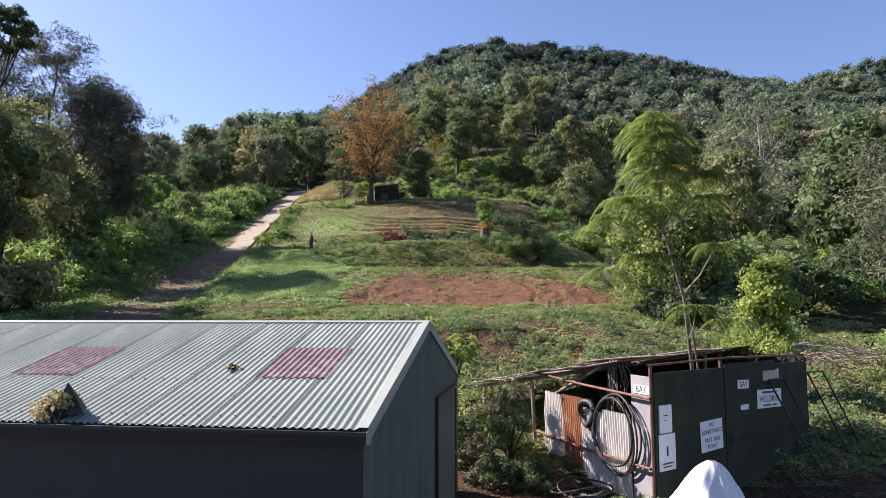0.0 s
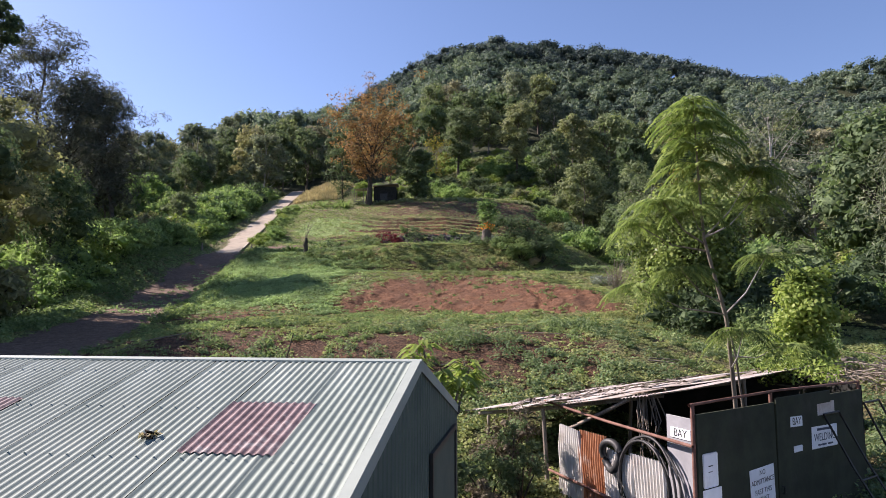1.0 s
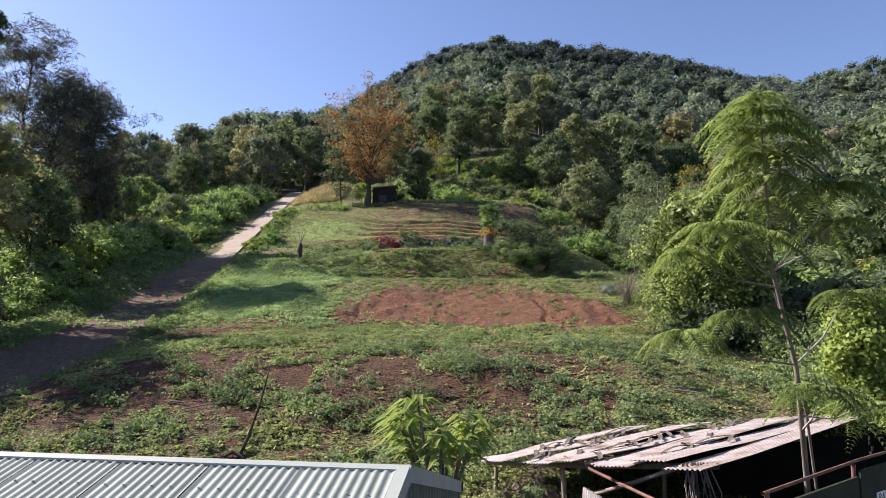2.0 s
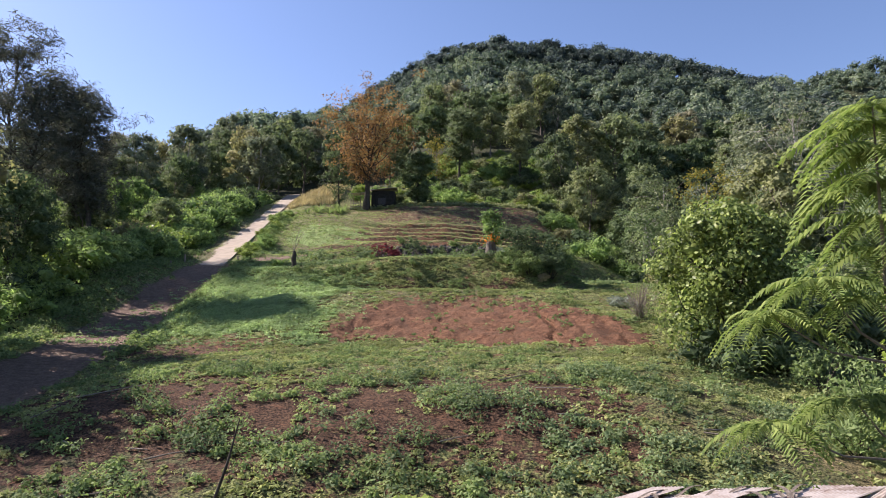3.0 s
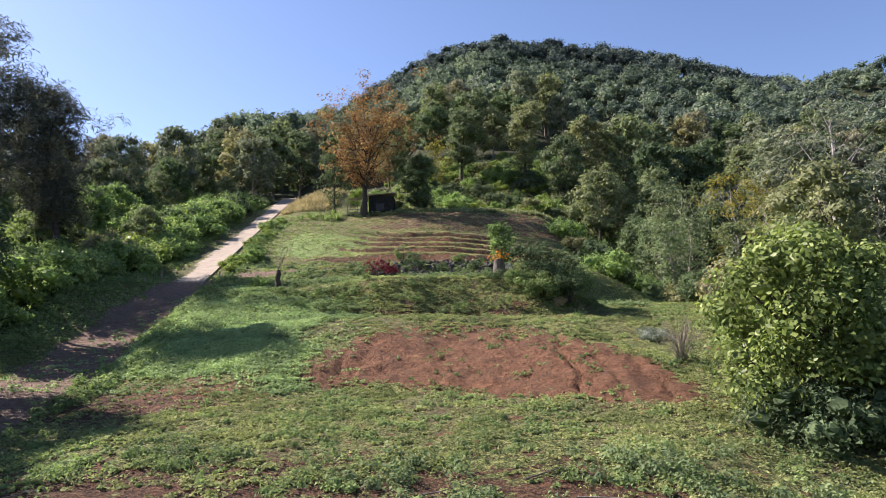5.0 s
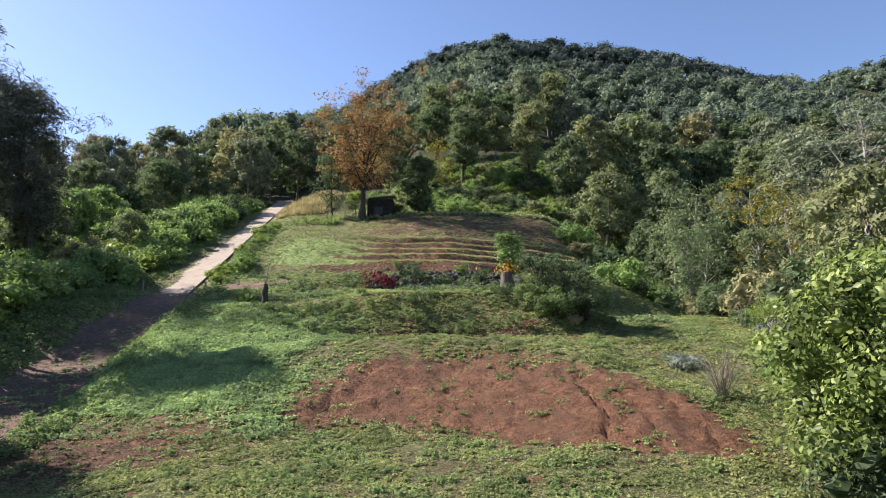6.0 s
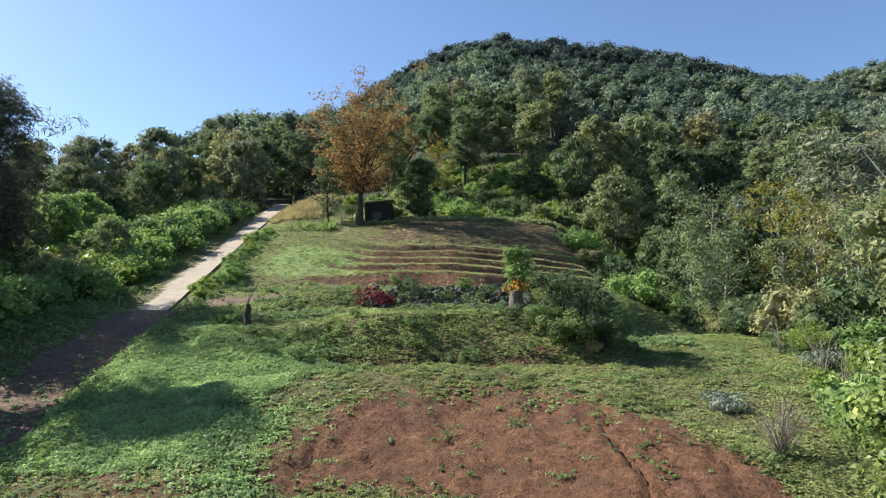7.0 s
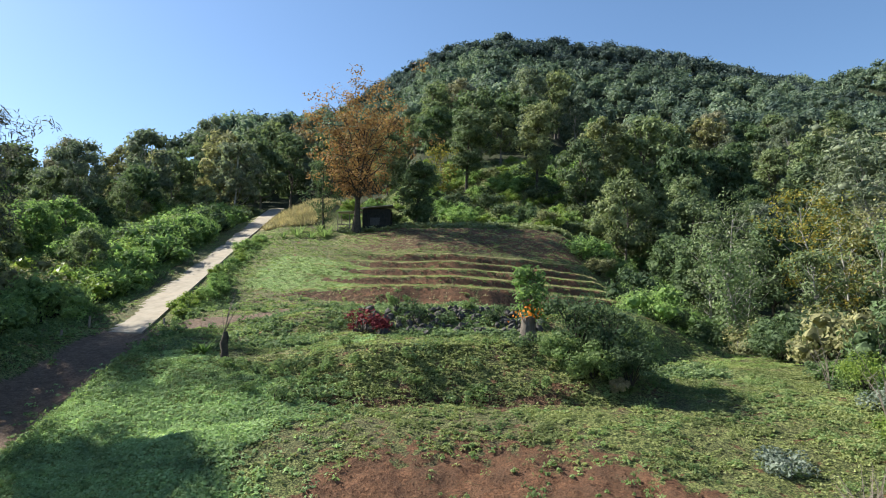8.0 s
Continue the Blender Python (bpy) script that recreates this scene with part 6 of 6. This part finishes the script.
for i in range(30):
    y = edge_rng.uniform(35.5, 60)
    x = 13.4 + 0.3 * (y - 40) + edge_rng.uniform(0.0, 4.5)
    mat = (L_LUSH, L_LIME, L_WEED, L_LUSH, L_NETTLE)[i % 5]
    bush_thing("gully_shrub", 280 + i, at_land(x, y, 0.1), mat, {L_LUSH: "fresh green shrub beside the lawn", L_LIME: "bright yellow-green shrub beside the lawn", L_WEED: "rank green weeds beside the lawn", L_NETTLE: "dull green weeds beside the lawn"}[mat], edge_rng.uniform(0.5, 1.1), edge_rng.uniform(0.6, 1.9), 13, 48, 0.13, "shrubs by the gully", core=0.35)
for i in range(4):
    y = 39 + 4.6 * i
    twigs = thing("bare_shrub", at_land(13.2 + 0.28 * (y - 39) + edge_rng.uniform(-0.5, 1.5), y, 0.1), "thin pale leafless sapling beside the lawn", "shrub")
    wood = []
    for k in range(5):
        e = np.array([edge_rng.normal(0, 0.5), edge_rng.normal(0, 0.5), edge_rng.uniform(1.8, 3.6)])
        wood.append(tube([(0, 0, 0), e * [0.3, 0.3, 0.5], e], [0.025, 0.017, 0.006], 4))
        for _ in range(5):
            q = edge_rng.uniform(0.4, 0.9)
            wood.append(tube([e * [q, q, q], e * [q, q, q] + edge_rng.normal(0, 0.35, 3) + [0, 0, 0.25]], [0.009, 0.003], 3))
    part("branchwork", raw("branchwork", *joined(wood), TIMBER), twigs)


# ---- ground cover ----
def cover(name, count, box_, density, seed, make, mat, label, category):
    """Small plants scattered by a density, joined as one object."""
    r = np.random.default_rng(seed)
    x0, x1, y0, y1 = box_
    x = r.uniform(x0, x1, count * 4)
    y = y0 + (y1 - y0) * r.uniform(0, 1, count * 4) ** 1.35
    keep = (r.uniform(0, 1, len(x)) < density(x, y)) & (np.abs(x) < 10 + 0.8 * (y - 4))
    x, y = x[keep][:count], y[keep][:count]
    v, f = make(r, np.stack([x, y, land(x, y)], 1))
    tagged(new(name, raw(name, v, f, mat)), label, category, kind="stuff")


def tufts(blades=4, height=0.13, width=0.022, spread=0.07):
    def make(r, p):
        p = np.repeat(p, blades, 0)
        n = len(p)
        b = p + np.concatenate([r.normal(0, spread, (n, 2)), np.zeros((n, 1))], 1)
        a = r.uniform(0, 2 * np.pi, n)
        h = height * r.uniform(0.5, 1.5, (n, 1))
        side = np.stack([np.cos(a), np.sin(a), np.zeros(n)], 1) * width * r.uniform(0.6, 1.4, (n, 1))
        tip = b + np.concatenate([r.normal(0, 0.45, (n, 2)) * h, h], 1)
        return np.stack([b - side, b + side, tip], 1).reshape(-1, 3), np.arange(3 * n).reshape(-1, 3)
    return make


def clumps(per=10, radius=0.16, height=0.16, leaf=0.09, up=0.7):
    def make(r, p):
        n = len(p)
        size = r.uniform(0.5, 1.6, (n, 1, 1))
        ball = r.normal(0, 1, (n, per, 3))
        ball /= np.linalg.norm(ball, axis=2)[..., None] / r.uniform(0.3, 1, (n, per, 1))
        ball[..., 2] = np.abs(ball[..., 2])
        c = p[:, None, :] + ball * np.array([radius, radius, height]) * size + np.array([0, 0, 0.02])
        return chips(r, c.reshape(-1, 3), leaf, 0.75, up, out=ball.reshape(-1, 3))
    return make


def patchy(x, y, f, s, lo=-0.2, hi=0.5):
    return smooth(lo, hi, waves(x, y, f, s) + 0.7 * waves(x, y, f * 2.3, s + 1) + 0.4 * waves(x, y, f * 5.1, s + 2))


def bare(x, y):
    k = masks(x, y)
    return np.clip(1 - np.maximum.reduce([k["track"] * 1.3, k["clay"] * 0.95, k["earth"] * 0.85]), 0, 1) * (1 - np.exp(-(((x - track_x(y)) / 1.9) ** 8)))


open_ground = lambda x, y: smooth(-4.2, -3.4, x - track_x(y)) * (1 - 0.85 * smooth(19, 22, x))
cover("turf", 42000, (-22, 20, 14, 62), lambda x, y: bare(x, y) * open_ground(x, y) * (0.08 + 0.92 * patchy(x, y, 1.1, 1.0, 0.0, 0.8)), 300, clumps(13, 0.14, 0.06, 0.08, 1.1), L_TURF, "short patchy yellow-green turf on the slope", "grass")
cover("high_turf", 9000, (-24, 22, 60, 108), lambda x, y: bare(x, y) * open_ground(x, y) * (0.4 + 0.6 * patchy(x, y, 0.5, 3.0)), 301, clumps(12, 0.22, 0.06, 0.11, 1.1), L_GRASS, "short turf on the terraces", "grass")
on_bank = lambda x, y: np.maximum(np.maximum(smooth(14, 16, y) * (1 - smooth(27, 31, y)) * 0.85, smooth(49.8, 50.6, y) * (1 - smooth(53.5, 54.5, y)) * 0.95), 0.16)
cover("bank_weeds", 1500, (-22, 18, 13.5, 60), lambda x, y: on_bank(x, y) * open_ground(x, y) * (1 - np.exp(-(((x - track_x(y)) / 2.2) ** 8))) * (1 - 0.9 * clay_face(x, y)) * patchy(x, y, 0.9, 5.0, 0.0, 0.7) * (1 - 0.9 * smooth(7, 8.5, x) * (1 - smooth(21, 25, y))), 302, clumps(95, 0.3, 0.3, 0.075), L_WEED, "low leafy weeds on the banks", "weeds")
cover("lush_weeds", 9500, (-20, -4, 38, 58), lambda x, y: smooth(0.02, 0.55, masks(x, y)["lush"] + 0.25 * waves(x, y, 0.7, 6.0)) * 0.8 * (np.abs(x - track_x(y)) > 2.3) * (1 - 0.9 * (masks(x, y)["earth"] > 0.6)) + 0.02, 303, clumps(18, 0.24, 0.1, 0.1, 1.0), L_CREEP, "lush green creeping groundcover", "weeds")
cover("dark_weeds", 600, (-12, 12, 14, 29), lambda x, y: on_bank(x, y) * patchy(x, y, 0.6, 9.0, 0.1, 0.6) * (0.45 + 0.55 * smooth(0, 4, x)), 304, clumps(95, 0.36, 0.36, 0.08), L_NETTLE, "dark green nettle-like weeds on the lower bank", "weeds")
step_edge = lambda x, y: np.maximum.reduce([np.exp(-(((y + 0.35 * waves(x, y, 0.5, 2.0) - 0.012 * x ** 2 - a) / 0.2) ** 2)) for a in (74.55, 78.55, 82.55, 86.55, 90.55)])
cover("dry_grass", 6000, (-13, 15, 72, 94), lambda x, y: step_edge(x, y) * 0.9 + 0.03, 305, tufts(4, 0.13, 0.03, 0.12), L_STRAW, "dry straw-coloured grass along the terrace edges", "grass")
cover("tall_grass", 4500, (-32, -17.5, 100, 140), lambda x, y: (masks(x, y)["straw"] > 0.3) * 0.8 * (np.abs(x - track_x(y)) > 2.4), 306, tufts(4, 0.55, 0.07, 0.3), L_STRAW, "tall dry grass on the crest", "grass")
cover("slope_herbs", 5200, (-14, 32, 104, 156), lambda x, y: 0.8 + 0 * x, 307, clumps(18, 0.6, 0.45, 0.34, 0.9), L_HERB, "pale rough herbage on the open slope", "weeds")
cover("verge_weeds", 5500, (-30, -14, 22, 100), lambda x, y: np.exp(-(((x - track_x(y) + 4.2) / 1.3) ** 2)) + 0.6 * np.exp(-(((x - track_x(y) - 3.2) / 0.9) ** 2)), 308, clumps(20, 0.26, 0.34, 0.14), L_WEED, "rank green weeds along the verges of the track", "weeds")
cover("bench_weeds", 1300, (-13, 9, 49.8, 55), lambda x, y: smooth(49.9, 50.6, y) * (1 - smooth(53.3, 54.8, y)) * (0.35 + 0.65 * patchy(x, y, 0.8, 2.0)), 309, clumps(14, 0.24, 0.1, 0.09, 1.2), L_TURF, "thick green weeds on the upper bank", "weeds")
cover("garden_weeds", 1500, (-18, 14, 56, 74), lambda x, y: bare(x, y) * patchy(x, y, 0.6, 8.0, 0.0, 0.7) * open_ground(x, y), 310, clumps(20, 0.28, 0.3, 0.15), L_NETTLE, "green weeds about the garden path", "weeds")
r = np.random.default_rng(411)
cx, cy = r.uniform(-8, 11, 9000), r.uniform(16, 48, 9000)
near_soil = (clay_face(cx, cy) > 0.25) | (masks(cx, cy)["earth"] > 0.5)
cx, cy = cx[near_soil][:900], cy[near_soil][:900]
tagged(new("clods", raw("clods", *cores(r, np.stack([cx, cy, land(cx, cy) + 0.005], 1), r.uniform(0.012, 0.04, len(cx)), 0.7), CLOD)), "loose clods of red earth on the bare soil", "soil", kind="stuff")
cover("clay_weeds", 260, (-8, 11, 34, 48), lambda x, y: clay_face(x, y) * patchy(x, y, 1.1, 3.0, 0.0, 0.8), 312, clumps(20, 0.14, 0.13, 0.08), L_WEED, "sparse weeds on the red clay cut", "weeds")
cover("turf_weeds", 3600, (-16, 16, 26, 62), lambda x, y: bare(x, y) * open_ground(x, y) * patchy(x, y, 0.9, 4.0, 0.0, 0.6), 313, clumps(18, 0.17, 0.11, 0.085), L_WEED, "small leafy weeds in the turf", "weeds")
